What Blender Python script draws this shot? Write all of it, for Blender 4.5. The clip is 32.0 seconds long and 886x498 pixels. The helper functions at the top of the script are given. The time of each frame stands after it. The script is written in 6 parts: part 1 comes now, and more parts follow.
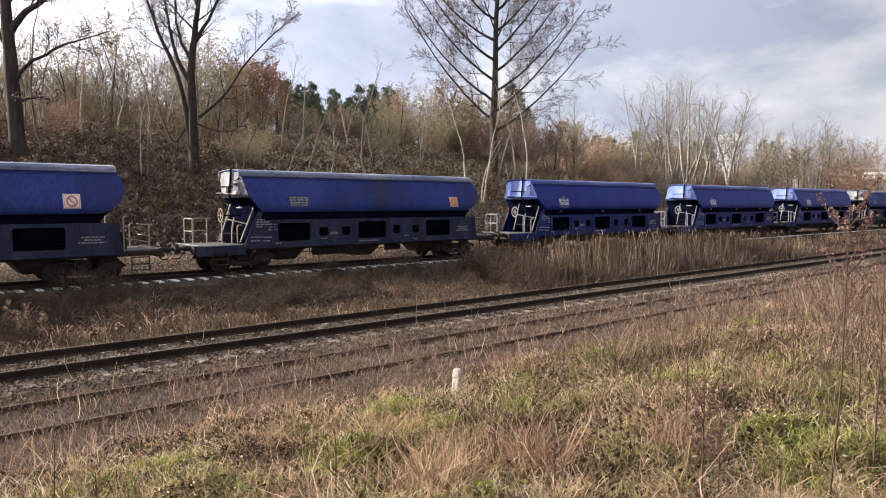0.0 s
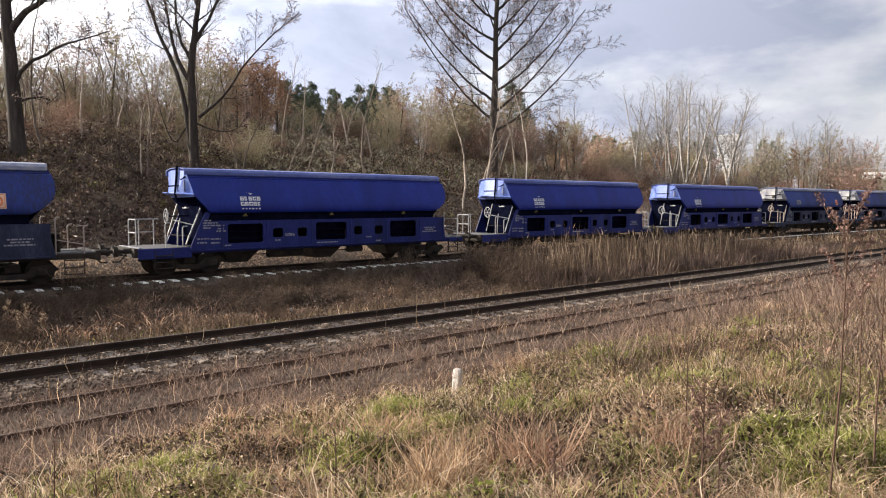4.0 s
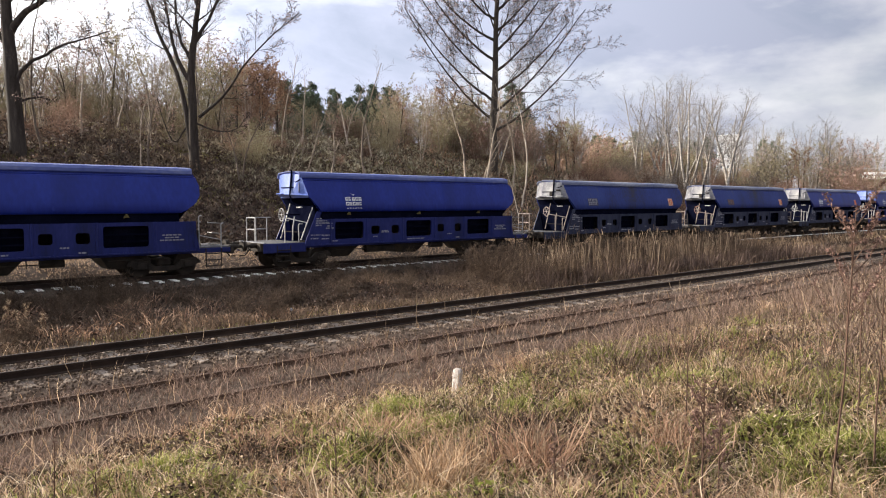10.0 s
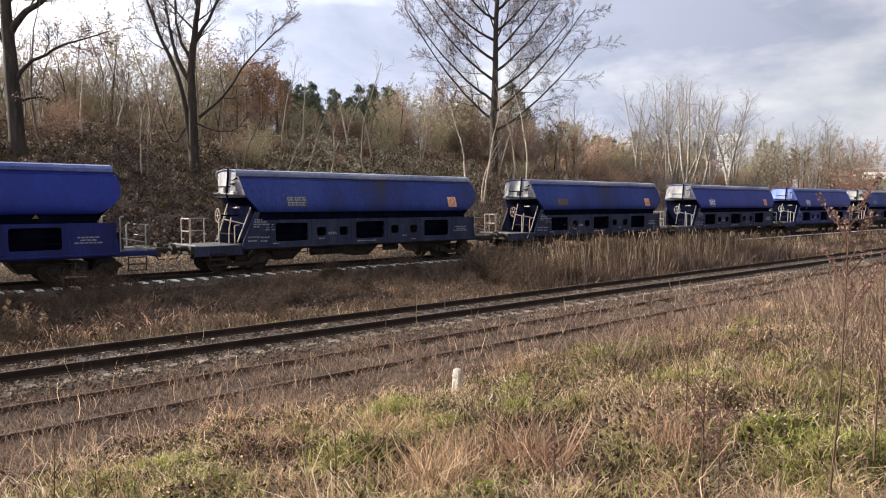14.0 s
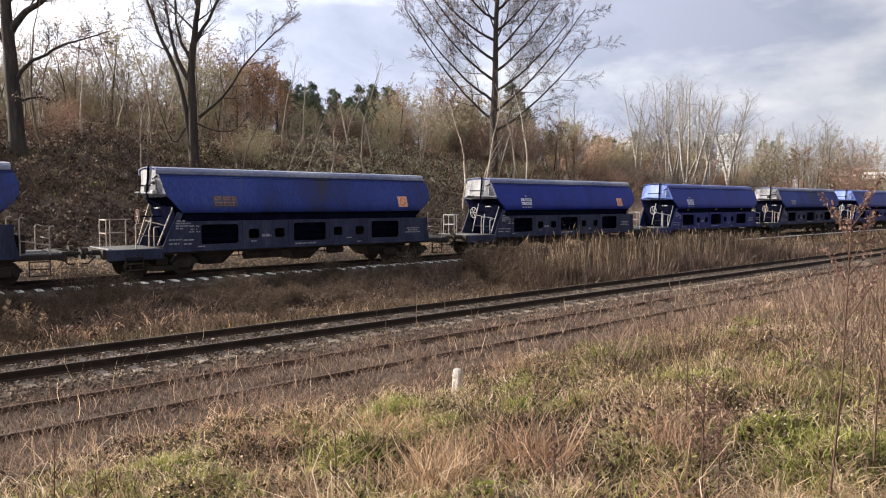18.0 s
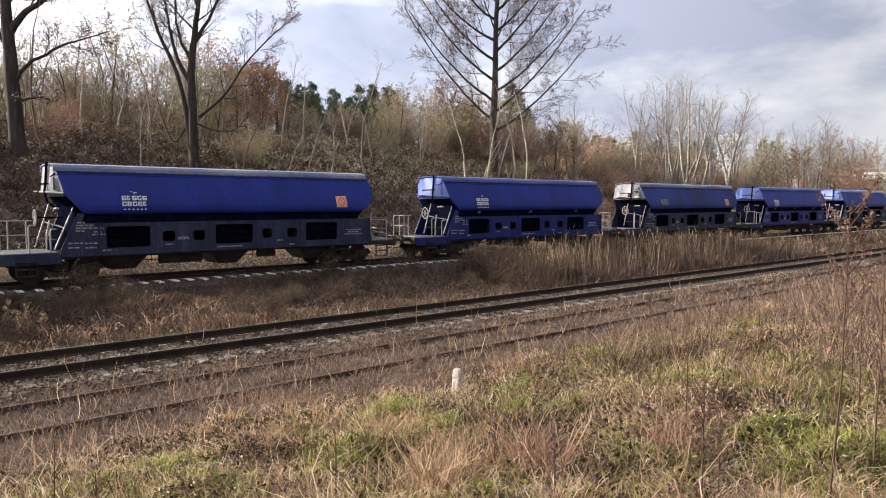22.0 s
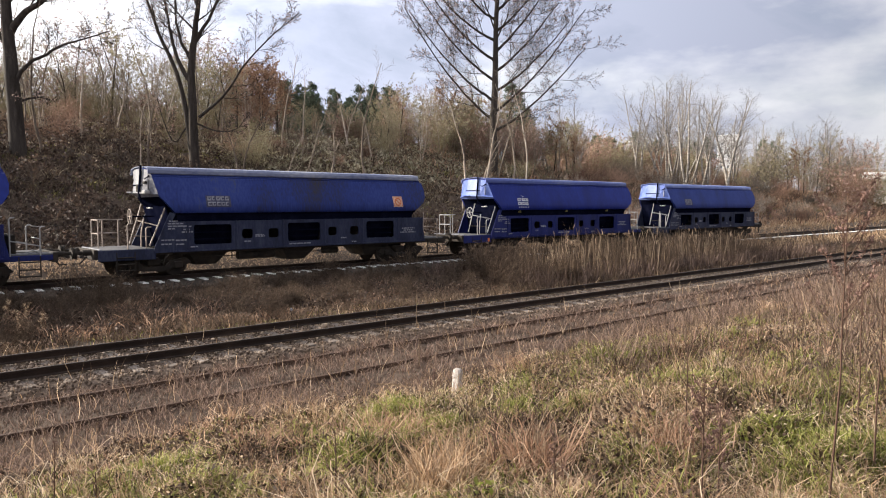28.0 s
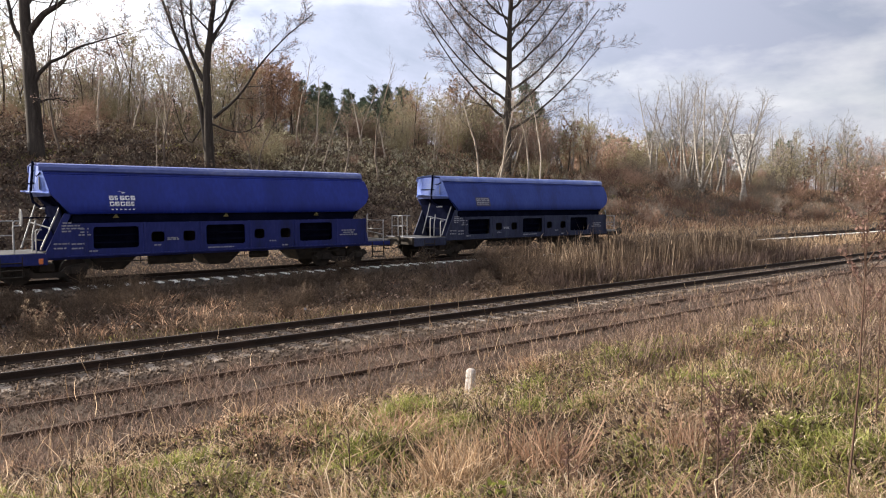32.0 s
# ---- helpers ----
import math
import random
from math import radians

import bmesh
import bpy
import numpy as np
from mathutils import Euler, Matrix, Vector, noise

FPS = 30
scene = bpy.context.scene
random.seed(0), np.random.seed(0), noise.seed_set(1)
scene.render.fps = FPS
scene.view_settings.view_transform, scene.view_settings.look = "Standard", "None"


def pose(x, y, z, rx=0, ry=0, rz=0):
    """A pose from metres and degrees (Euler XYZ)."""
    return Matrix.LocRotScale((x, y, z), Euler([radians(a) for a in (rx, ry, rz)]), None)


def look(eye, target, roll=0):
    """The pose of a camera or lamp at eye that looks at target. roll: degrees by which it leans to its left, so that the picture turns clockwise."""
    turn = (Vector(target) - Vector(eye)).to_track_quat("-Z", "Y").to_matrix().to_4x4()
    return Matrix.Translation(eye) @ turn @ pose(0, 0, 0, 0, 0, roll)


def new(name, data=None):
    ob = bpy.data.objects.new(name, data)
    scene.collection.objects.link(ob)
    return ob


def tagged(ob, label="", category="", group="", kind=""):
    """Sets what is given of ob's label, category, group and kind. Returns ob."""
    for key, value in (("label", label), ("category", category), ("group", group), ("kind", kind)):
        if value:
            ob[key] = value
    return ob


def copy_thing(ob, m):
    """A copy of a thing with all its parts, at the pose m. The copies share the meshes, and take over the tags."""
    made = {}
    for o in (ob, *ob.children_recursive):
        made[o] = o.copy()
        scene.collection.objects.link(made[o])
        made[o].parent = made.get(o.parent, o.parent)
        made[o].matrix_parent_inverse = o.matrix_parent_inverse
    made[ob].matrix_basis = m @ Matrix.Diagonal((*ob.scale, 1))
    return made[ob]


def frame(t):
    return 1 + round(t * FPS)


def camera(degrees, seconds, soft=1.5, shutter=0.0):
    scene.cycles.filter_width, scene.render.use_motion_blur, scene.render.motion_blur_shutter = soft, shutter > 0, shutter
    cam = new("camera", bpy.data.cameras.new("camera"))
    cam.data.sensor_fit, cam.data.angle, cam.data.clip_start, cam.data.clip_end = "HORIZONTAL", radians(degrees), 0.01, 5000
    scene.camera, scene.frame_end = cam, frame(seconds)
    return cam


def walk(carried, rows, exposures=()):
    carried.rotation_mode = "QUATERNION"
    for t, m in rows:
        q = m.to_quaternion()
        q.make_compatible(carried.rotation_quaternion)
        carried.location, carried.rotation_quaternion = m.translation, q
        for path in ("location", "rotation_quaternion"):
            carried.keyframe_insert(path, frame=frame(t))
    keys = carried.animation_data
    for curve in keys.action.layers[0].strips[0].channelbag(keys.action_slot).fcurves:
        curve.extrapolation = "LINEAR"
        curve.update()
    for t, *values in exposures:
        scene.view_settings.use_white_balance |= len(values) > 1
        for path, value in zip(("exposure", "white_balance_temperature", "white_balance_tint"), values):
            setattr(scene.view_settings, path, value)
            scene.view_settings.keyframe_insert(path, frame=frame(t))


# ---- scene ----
# World: x runs along the tracks, y across them away from the camera, z = 0 at the rail heads of the main tracks.
EYE = Vector((0.0, 0.0, 2.908))
YAW, TILT = 48.92, 3.753


def aim(turn):
    a, b = radians(YAW + turn), radians(TILT)
    return look(EYE, EYE + Vector((math.cos(a) * math.cos(b), math.sin(a) * math.cos(b), -math.sin(b))))


cam = camera(64.75, 32.0, soft=1.1)
walk(cam, [(0, aim(0)), (31.8, aim(0)), (31.9, aim(0.3)), (32.0, aim(1.1))], exposures=[(0, 1.08), (32.0, 1.08)])

# ---- light ----
SUN_AZ, SUN_EL = 129.0, 22.0
world = bpy.data.worlds.new("sky")
scene.world = world
world.use_nodes = True
wn, wl = world.node_tree.nodes, world.node_tree.links
wn.clear()


def wnode(kind, **kw):
    n = wn.new(kind)
    for k, v in kw.items():
        n.inputs[k].default_value = v
    return n


sky = wn.new("ShaderNodeTexSky")
sky.sky_type, sky.sun_disc = "NISHITA", False
sky.sun_elevation, sky.sun_rotation = radians(SUN_EL), radians(90 - SUN_AZ)
tc = wn.new("ShaderNodeTexCoord")
mp = wn.new("ShaderNodeMapping")
mp.inputs["Scale"].default_value = (2.4, 2.4, 6.2)
mp.inputs["Location"].default_value = (0.35, 0.1, 0.4)
wl.new(tc.outputs["Generated"], mp.inputs["Vector"])
nz = wnode("ShaderNodeTexNoise", Scale=1.35, Detail=9.0, Roughness=0.58, Distortion=0.35)
wl.new(mp.outputs["Vector"], nz.inputs["Vector"])
cover = wn.new("ShaderNodeValToRGB")
cover.color_ramp.elements[0].position, cover.color_ramp.elements[0].color = 0.30, (0.62, 0.62, 0.62, 1)
cover.color_ramp.elements[1].position, cover.color_ramp.elements[1].color = 0.52, (1, 1, 1, 1)
wl.new(nz.outputs["Fac"], cover.inputs["Fac"])
nz2 = wnode("ShaderNodeTexNoise", Scale=0.9, Detail=7.0, Roughness=0.55)
wl.new(mp.outputs["Vector"], nz2.inputs["Vector"])
tone = wn.new("ShaderNodeValToRGB")
tone.color_ramp.elements[0].position, tone.color_ramp.elements[0].color = 0.40, (8.0, 8.6, 10.9, 1)
tone.color_ramp.elements[1].position, tone.color_ramp.elements[1].color = 0.58, (17.0, 17.0, 17.4, 1)
wl.new(nz2.outputs["Fac"], tone.inputs["Fac"])
# clouds are brighter towards the sun
sun_dir = (math.cos(radians(SUN_AZ)) * math.cos(radians(SUN_EL)), math.sin(radians(SUN_AZ)) * math.cos(radians(SUN_EL)), math.sin(radians(SUN_EL)))
dot = wn.new("ShaderNodeVectorMath")
dot.operation = "DOT_PRODUCT"
dot.inputs[1].default_value = sun_dir
wl.new(tc.outputs["Generated"], dot.inputs[0])
glow = wn.new("ShaderNodeMapRange")
glow.inputs["From Min"].default_value, glow.inputs["From Max"].default_value = -0.5, 0.85
glow.inputs["To Min"].default_value, glow.inputs["To Max"].default_value = 0.38, 1.3
wl.new(dot.outputs["Value"], glow.inputs["Value"])
lit = wn.new("ShaderNodeVectorMath")
lit.operation = "SCALE"
wl.new(tone.outputs["Color"], lit.inputs[0])
wl.new(glow.outputs["Result"], lit.inputs["Scale"])
mixc = wn.new("ShaderNodeMix")
mixc.data_type = "RGBA"
wl.new(cover.outputs["Color"], mixc.inputs["Factor"])
wl.new(sky.outputs["Color"], mixc.inputs["A"])
wl.new(lit.outputs["Vector"], mixc.inputs["B"])
bg = wnode("ShaderNodeBackground", Strength=0.0475)
wl.new(mixc.outputs["Result"], bg.inputs["Color"])
wo = wn.new("ShaderNodeOutputWorld")
wl.new(bg.outputs["Background"], wo.inputs["Surface"])

sun = bpy.data.lights.new("sun", "SUN")
sun.energy, sun.angle, sun.color = 5.0, radians(0.6), (1.0, 0.91, 0.77)
sun_ob = new("sun", sun)
sd = Vector((math.cos(radians(SUN_AZ)) * math.cos(radians(SUN_EL)), math.sin(radians(SUN_AZ)) * math.cos(radians(SUN_EL)), math.sin(radians(SUN_EL))))
sun_ob.matrix_world = look(sd * 100, (0, 0, 0))


# ---- materials ----
def material(name, stops, rough=0.85, metal=0.0, scale=2.0, fine=30.0, island=0.0, obj=0.0, bump=0.0, spec=0.3, trans=0.0, streak=None, coord="Object"):
    """stops: base colours from dark to light, spread by noise at two scales, by island and by object."""
    m = bpy.data.materials.new(name)
    m.use_nodes = True
    n, l = m.node_tree.nodes, m.node_tree.links
    b = n["Principled BSDF"]
    b.inputs["Roughness"].default_value, b.inputs["Metallic"].default_value = rough, metal
    b.inputs["Specular IOR Level"].default_value = spec
    t = n.new("ShaderNodeTexCoord")
    v = t.outputs[coord]
    if streak:
        q = n.new("ShaderNodeMapping")
        q.inputs["Scale"].default_value = streak
        l.new(v, q.inputs["Vector"])
        v = q.outputs["Vector"]

    def nse(s, d):
        k = n.new("ShaderNodeTexNoise")
        k.inputs["Scale"].default_value, k.inputs["Detail"].default_value = s, d
        l.new(v, k.inputs["Vector"])
        return k.outputs["Fac"]

    def math_(op, a, c):
        k = n.new("ShaderNodeMath")
        k.operation = op
        for i, x in enumerate((a, c)):
            if isinstance(x, float):
                k.inputs[i].default_value = x
            else:
                l.new(x, k.inputs[i])
        return k.outputs[0]

    big, small = nse(scale, 5.0), nse(fine, 3.0)
    f = math_("ADD", math_("MULTIPLY", big, 0.65), math_("MULTIPLY", small, 0.35))
    if island:
        g = n.new("ShaderNodeNewGeometry")
        f = math_("ADD", math_("MULTIPLY", f, 1 - island), math_("MULTIPLY", g.outputs["Random Per Island"], island))
    if obj:
        o = n.new("ShaderNodeObjectInfo")
        f = math_("ADD", f, math_("MULTIPLY", math_("SUBTRACT", o.outputs["Random"], 0.5), obj))
    r = n.new("ShaderNodeValToRGB")
    e = r.color_ramp.elements
    lo, hi = (0.3, 0.7) if not island else (0.5 - 0.2 - 0.25 * island, 0.5 + 0.2 + 0.25 * island)
    while len(e) < len(stops):
        e.new(0.5)
    for i, c in enumerate(stops):
        e[i].position = lo + (hi - lo) * i / max(1, len(stops) - 1)
        e[i].color = tuple(c)[:3] + (1,)
    l.new(f, r.inputs["Fac"])
    l.new(r.outputs["Color"], b.inputs["Base Color"])
    if bump:
        k = n.new("ShaderNodeBump")
        k.inputs["Strength"].default_value, k.inputs["Distance"].default_value = bump, 0.02
        l.new(f, k.inputs["Height"])
        l.new(k.outputs["Normal"], b.inputs["Normal"])
    if trans:
        s = n.new("ShaderNodeBsdfTranslucent")
        l.new(r.outputs["Color"], s.inputs["Color"])
        x = n.new("ShaderNodeMixShader")
        x.inputs["Fac"].default_value = trans
        l.new(b.outputs["BSDF"], x.inputs[1])
        l.new(s.outputs["BSDF"], x.inputs[2])
        l.new(x.outputs["Shader"], n["Material Output"].inputs["Surface"])
    return m


M = {}
M["blue"] = material("clean_blue_paint", [(0.004, 0.012, 0.125), (0.007, 0.018, 0.18), (0.012, 0.03, 0.25)], rough=0.45, spec=0.28, scale=0.8, fine=9, streak=(1, 1, 0.25))
M["faded"] = material("faded_blue_paint", [(0.016, 0.026, 0.11), (0.019, 0.038, 0.20), (0.035, 0.06, 0.24)], rough=0.55, spec=0.25, scale=0.9, fine=12, streak=(1, 1, 0.2))
M["grimy"] = material("weathered_blue_paint", [(0.036, 0.029, 0.030), (0.018, 0.024, 0.085), (0.016, 0.031, 0.165), (0.026, 0.046, 0.20), (0.06, 0.06, 0.085)], rough=0.6, spec=0.25, scale=0.45, fine=14, streak=(1, 1, 0.2))
M["grey_blue"] = material("dusty_blue_paint", [(0.010, 0.011, 0.022), (0.019, 0.024, 0.058), (0.05, 0.057, 0.09)], rough=0.7, spec=0.3, scale=1.4, fine=16, streak=(1, 1, 0.3))
M["panel"] = material("scrubbed_lettering_panel", [(0.028, 0.032, 0.075), (0.05, 0.052, 0.10), (0.075, 0.073, 0.10)], rough=0.7, scale=5, fine=30)
# dark navy of poles and bars; on recessed parts it paints in the shade
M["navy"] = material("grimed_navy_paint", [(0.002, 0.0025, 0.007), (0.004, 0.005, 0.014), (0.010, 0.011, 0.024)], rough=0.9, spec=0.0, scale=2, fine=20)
M["rust"] = material("grimy_iron", [(0.012, 0.010, 0.009), (0.028, 0.022, 0.018), (0.05, 0.036, 0.026)], rough=0.85, scale=3, fine=30, bump=0.3)
M["rail"] = material("rusty_rail_steel", [(0.014, 0.009, 0.007), (0.026, 0.016, 0.012), (0.045, 0.027, 0.019)], rough=0.8, scale=3, fine=40, bump=0.2)
M["steel"] = material("dull_worn_steel", [(0.03, 0.022, 0.018), (0.07, 0.055, 0.046)], rough=0.6, metal=0.3, scale=3, fine=40)
M["side_rail"] = material("brown_disused_rail", [(0.04, 0.024, 0.017), (0.08, 0.048, 0.034), (0.13, 0.08, 0.056)], rough=0.9, scale=3, fine=40)
M["blue_low"] = material("grimed_blue_paint", [(0.007, 0.010, 0.05), (0.010, 0.016, 0.11), (0.022, 0.03, 0.155)], rough=0.55, spec=0.25, scale=1.2, fine=12, streak=(1, 1, 0.25))
M["handrail"] = material("pale_painted_tube", [(0.24, 0.235, 0.24), (0.44, 0.43, 0.42)], rough=0.5, scale=3, fine=20)
M["deck"] = material("dusty_platform_deck", [(0.06, 0.06, 0.065), (0.14, 0.135, 0.14)], rough=0.8, scale=3, fine=30, bump=0.2)
M["white"] = material("white_lettering_paint", [(0.55, 0.56, 0.6), (0.8, 0.8, 0.8)], rough=0.6, scale=5, fine=40)
M["dim_white"] = material("dirty_lettering_paint", [(0.17, 0.17, 0.21), (0.32, 0.32, 0.36)], rough=0.7, scale=5, fine=40)
M["orange"] = material("orange_sign_paint", [(0.5, 0.12, 0.04), (0.68, 0.22, 0.08)], rough=0.6, scale=6, fine=40)
M["yellow"] = material("yellow_sign_paint", [(0.14, 0.115, 0.04), (0.24, 0.20, 0.09)], rough=0.6, scale=6, fine=40)
M["peach"] = material("pale_orange_sign_paint", [(0.56, 0.34, 0.24), (0.70, 0.50, 0.38)], rough=0.6, scale=6, fine=40)
M["orange_ink"] = material("faded_orange_lettering", [(0.15, 0.085, 0.07), (0.24, 0.145, 0.11)], rough=0.7, scale=5, fine=40)
M["tan_tube"] = material("rust_tanned_tube", [(0.22, 0.165, 0.135), (0.46, 0.39, 0.34)], rough=0.6, scale=3, fine=20)
# paler than the hull: grazing sun on the roof put into the colour
M["blue_roof"] = material("dusted_blue_roof", [(0.03, 0.05, 0.22), (0.08, 0.11, 0.32), (0.2, 0.23, 0.4)], rough=0.5, spec=0.5, scale=0.7, fine=8, streak=(0.5, 1, 1))
M["concrete"] = material("pale_concrete", [(0.66, 0.65, 0.63), (0.80, 0.79, 0.77), (0.88, 0.87, 0.86)], rough=0.9, scale=2, fine=25, obj=0.3, bump=0.3)
M["dirty_concrete"] = material("dirt_stained_concrete", [(0.09, 0.07, 0.056), (0.16, 0.13, 0.11), (0.26, 0.22, 0.19)], rough=0.95, scale=2, fine=25, obj=0.3, bump=0.4)
M["worn_concrete"] = material("weathered_grey_concrete", [(0.22, 0.20, 0.18), (0.34, 0.32, 0.29), (0.46, 0.43, 0.40)], rough=0.95, scale=0.5, fine=6, bump=0.2)
M["speckled"] = material("lichen_speckled_white_concrete", [(0.13, 0.09, 0.07), (0.42, 0.37, 0.33), (0.76, 0.73, 0.70)], rough=0.95, scale=30, fine=90, bump=0.5)
# darker than the main track's ballast
M["black_bed"] = material("oily_dirty_ballast", [(0.025, 0.02, 0.016), (0.06, 0.047, 0.038), (0.12, 0.098, 0.08)], rough=0.95, scale=2, fine=20, bump=0.8)
M["ballast"] = material("grey_brown_ballast", [(0.05, 0.034, 0.024), (0.11, 0.078, 0.058), (0.19, 0.14, 0.105)], rough=0.95, scale=2, fine=20, bump=0.8)
M["stone"] = material("ballast_stone", [(0.045, 0.031, 0.022), (0.13, 0.093, 0.07), (0.34, 0.26, 0.20)], rough=0.95, scale=1, fine=14, island=0.6)
M["straw"] = material("dry_straw_grass", [(0.075, 0.041, 0.024), (0.40, 0.262, 0.155), (0.86, 0.66, 0.46)], rough=0.8, scale=0.35, fine=3, island=0.5, trans=0.5)
M["bleached"] = material("bleached_straw", [(0.22, 0.14, 0.085), (0.58, 0.43, 0.29), (0.88, 0.74, 0.57)], rough=0.8, scale=0.5, fine=4, island=0.6, trans=0.45)
M["russet"] = material("reddish_dry_grass", [(0.10, 0.05, 0.034), (0.37, 0.222, 0.146), (0.72, 0.50, 0.355)], rough=0.8, scale=0.35, fine=3, island=0.5, trans=0.5)
M["green"] = material("fresh_green_grass", [(0.055, 0.064, 0.014), (0.22, 0.235, 0.055), (0.52, 0.50, 0.18)], rough=0.7, scale=0.5, fine=4, island=0.5, trans=0.5)
M["moss"] = material("olive_mossy_growth", [(0.05, 0.05, 0.016), (0.20, 0.185, 0.065), (0.46, 0.41, 0.18)], rough=0.8, scale=0.5, fine=4, island=0.5, trans=0.5)
M["weed"] = material("brown_dead_weed", [(0.04, 0.028, 0.022), (0.115, 0.08, 0.058), (0.26, 0.185, 0.13)], rough=0.9, scale=0.4, fine=3, island=0.55, trans=0.35)
M["reed"] = material("pale_dry_reed", [(0.10, 0.066, 0.045), (0.27, 0.19, 0.128), (0.52, 0.40, 0.285)], rough=0.8, scale=0.4, fine=3, island=0.6, trans=0.45)
M["litter"] = material("dead_leaf_litter", [(0.05, 0.036, 0.027), (0.18, 0.135, 0.095), (0.46, 0.39, 0.28)], rough=0.95, scale=0.3, fine=2, island=0.6, trans=0.3)
M["bark"] = material("dark_tree_bark", [(0.02, 0.016, 0.013), (0.045, 0.036, 0.030), (0.085, 0.069, 0.057)], rough=0.95, scale=2, fine=14, streak=(3, 3, 0.5), bump=0.8)
M["grey_bark"] = material("grey_brown_sapling_bark", [(0.13, 0.10, 0.078), (0.28, 0.225, 0.175), (0.46, 0.39, 0.32)], rough=0.95, scale=1, fine=10, obj=0.5)
M["birch"] = material("white_birch_bark", [(0.09, 0.078, 0.068), (0.25, 0.222, 0.196), (0.46, 0.42, 0.38)], rough=0.85, scale=2, fine=6, obj=0.2, streak=(0.4, 0.4, 2.0))
M["twig"] = material("brown_bare_twigs", [(0.11, 0.088, 0.07), (0.22, 0.178, 0.142), (0.36, 0.30, 0.245)], rough=0.95, scale=0.3, fine=2, obj=0.5)
M["red_twig"] = material("russet_bare_twigs", [(0.13, 0.075, 0.054), (0.26, 0.16, 0.115), (0.40, 0.26, 0.19)], rough=0.95, scale=0.3, fine=2, obj=0.5)
M["olive"] = material("budding_olive_twigs", [(0.14, 0.115, 0.065), (0.26, 0.22, 0.13), (0.40, 0.345, 0.22)], rough=0.9, scale=0.3, fine=2, obj=0.4)
M["bud"] = material("pinkish_spring_bud", [(0.20, 0.125, 0.105), (0.34, 0.225, 0.19), (0.50, 0.37, 0.30)], rough=0.8, scale=0.5, fine=3, island=0.6, trans=0.3)
M["pine"] = material("dark_pine_needles", [(0.04, 0.058, 0.04), (0.085, 0.112, 0.076), (0.15, 0.18, 0.12)], rough=0.8, scale=0.4, fine=3, island=0.5, obj=0.2)
M["plaster"] = material("white_plaster", [(0.55, 0.55, 0.56), (0.75, 0.75, 0.75)], rough=0.9, scale=0.1, fine=1)
M["pane"] = material("dark_window_glass", [(0.05, 0.06, 0.08), (0.1, 0.11, 0.13)], rough=0.2, spec=0.5)
M["dust"] = material("dust_whitened_paint", [(0.06, 0.06, 0.085), (0.19, 0.19, 0.215), (0.40, 0.39, 0.385)], rough=0.7, scale=1.5, fine=14)
# blue lightened to put the sun's glare on the paint into its colour
M["hood"] = material("sun_bleached_blue_paint", [(0.07, 0.12, 0.42), (0.14, 0.20, 0.52), (0.26, 0.32, 0.58)], rough=0.3, spec=0.6, scale=1.5, fine=14)
# dust on the weathered roofs, plus grazing sun put into the colour
M["pale_roof"] = material("dust_paled_blue_roof", [(0.08, 0.10, 0.20), (0.20, 0.22, 0.32), (0.40, 0.41, 0.45)], rough=0.6, scale=0.7, fine=8, streak=(0.5, 1, 1))
M["birch_twig"] = material("greyish_birch_twigs", [(0.11, 0.099, 0.092), (0.20, 0.18, 0.168), (0.30, 0.274, 0.255)], rough=0.95, scale=0.3, fine=2, obj=0.4)
# brown dead grass; in dark clumps it paints the shade of the gaps
M["dark_mat"] = material("rotting_dark_grass", [(0.02, 0.013, 0.009), (0.075, 0.048, 0.033), (0.19, 0.13, 0.088)], rough=0.9, scale=0.4, fine=3, island=0.5)
M["mauve"] = material("mauve_brown_dead_stems", [(0.065, 0.041, 0.031), (0.20, 0.136, 0.106), (0.44, 0.315, 0.25)], rough=0.9, scale=0.4, fine=3, island=0.6, trans=0.35)
M["mauve_dark"] = material("dark_mauve_brown_grass", [(0.04, 0.026, 0.021), (0.11, 0.074, 0.06), (0.22, 0.155, 0.125)], rough=0.9, scale=0.4, fine=3, island=0.5, trans=0.2)
M["tan_mat"] = material("short_tan_grass", [(0.30, 0.205, 0.135), (0.42, 0.30, 0.20), (0.54, 0.40, 0.275)], rough=0.9, scale=0.4, fine=3, island=0.3, trans=0.4)
M["bramble"] = material("withered_bramble_leaf", [(0.022, 0.014, 0.011), (0.065, 0.042, 0.032), (0.17, 0.115, 0.085)], rough=0.7, scale=0.5, fine=4, island=0.7, trans=0.25)
M["crest"] = material("pale_olive_litter", [(0.15, 0.13, 0.085), (0.32, 0.285, 0.19), (0.54, 0.49, 0.37)], rough=0.9, scale=0.4, fine=3, island=0.7, trans=0.3)
M["oak_leaf"] = material("withered_russet_oak_leaf", [(0.11, 0.062, 0.042), (0.24, 0.145, 0.098), (0.38, 0.26, 0.175)], rough=0.8, scale=0.5, fine=4, island=0.6, trans=0.5)
M["olive_leaf"] = material("olive_budding_leaf", [(0.14, 0.118, 0.075), (0.27, 0.235, 0.15), (0.42, 0.38, 0.26)], rough=0.8, scale=0.5, fine=4, island=0.6, trans=0.5)
M["pale_seed"] = material("pinkish_dry_seed_head", [(0.07, 0.036, 0.028), (0.15, 0.085, 0.068), (0.27, 0.17, 0.14)], rough=0.9, scale=4, fine=20, island=0.5)
M["seed"] = material("dark_seed_head", [(0.03, 0.017, 0.012), (0.075, 0.043, 0.03), (0.15, 0.09, 0.062)], rough=0.9, scale=4, fine=20, island=0.5)


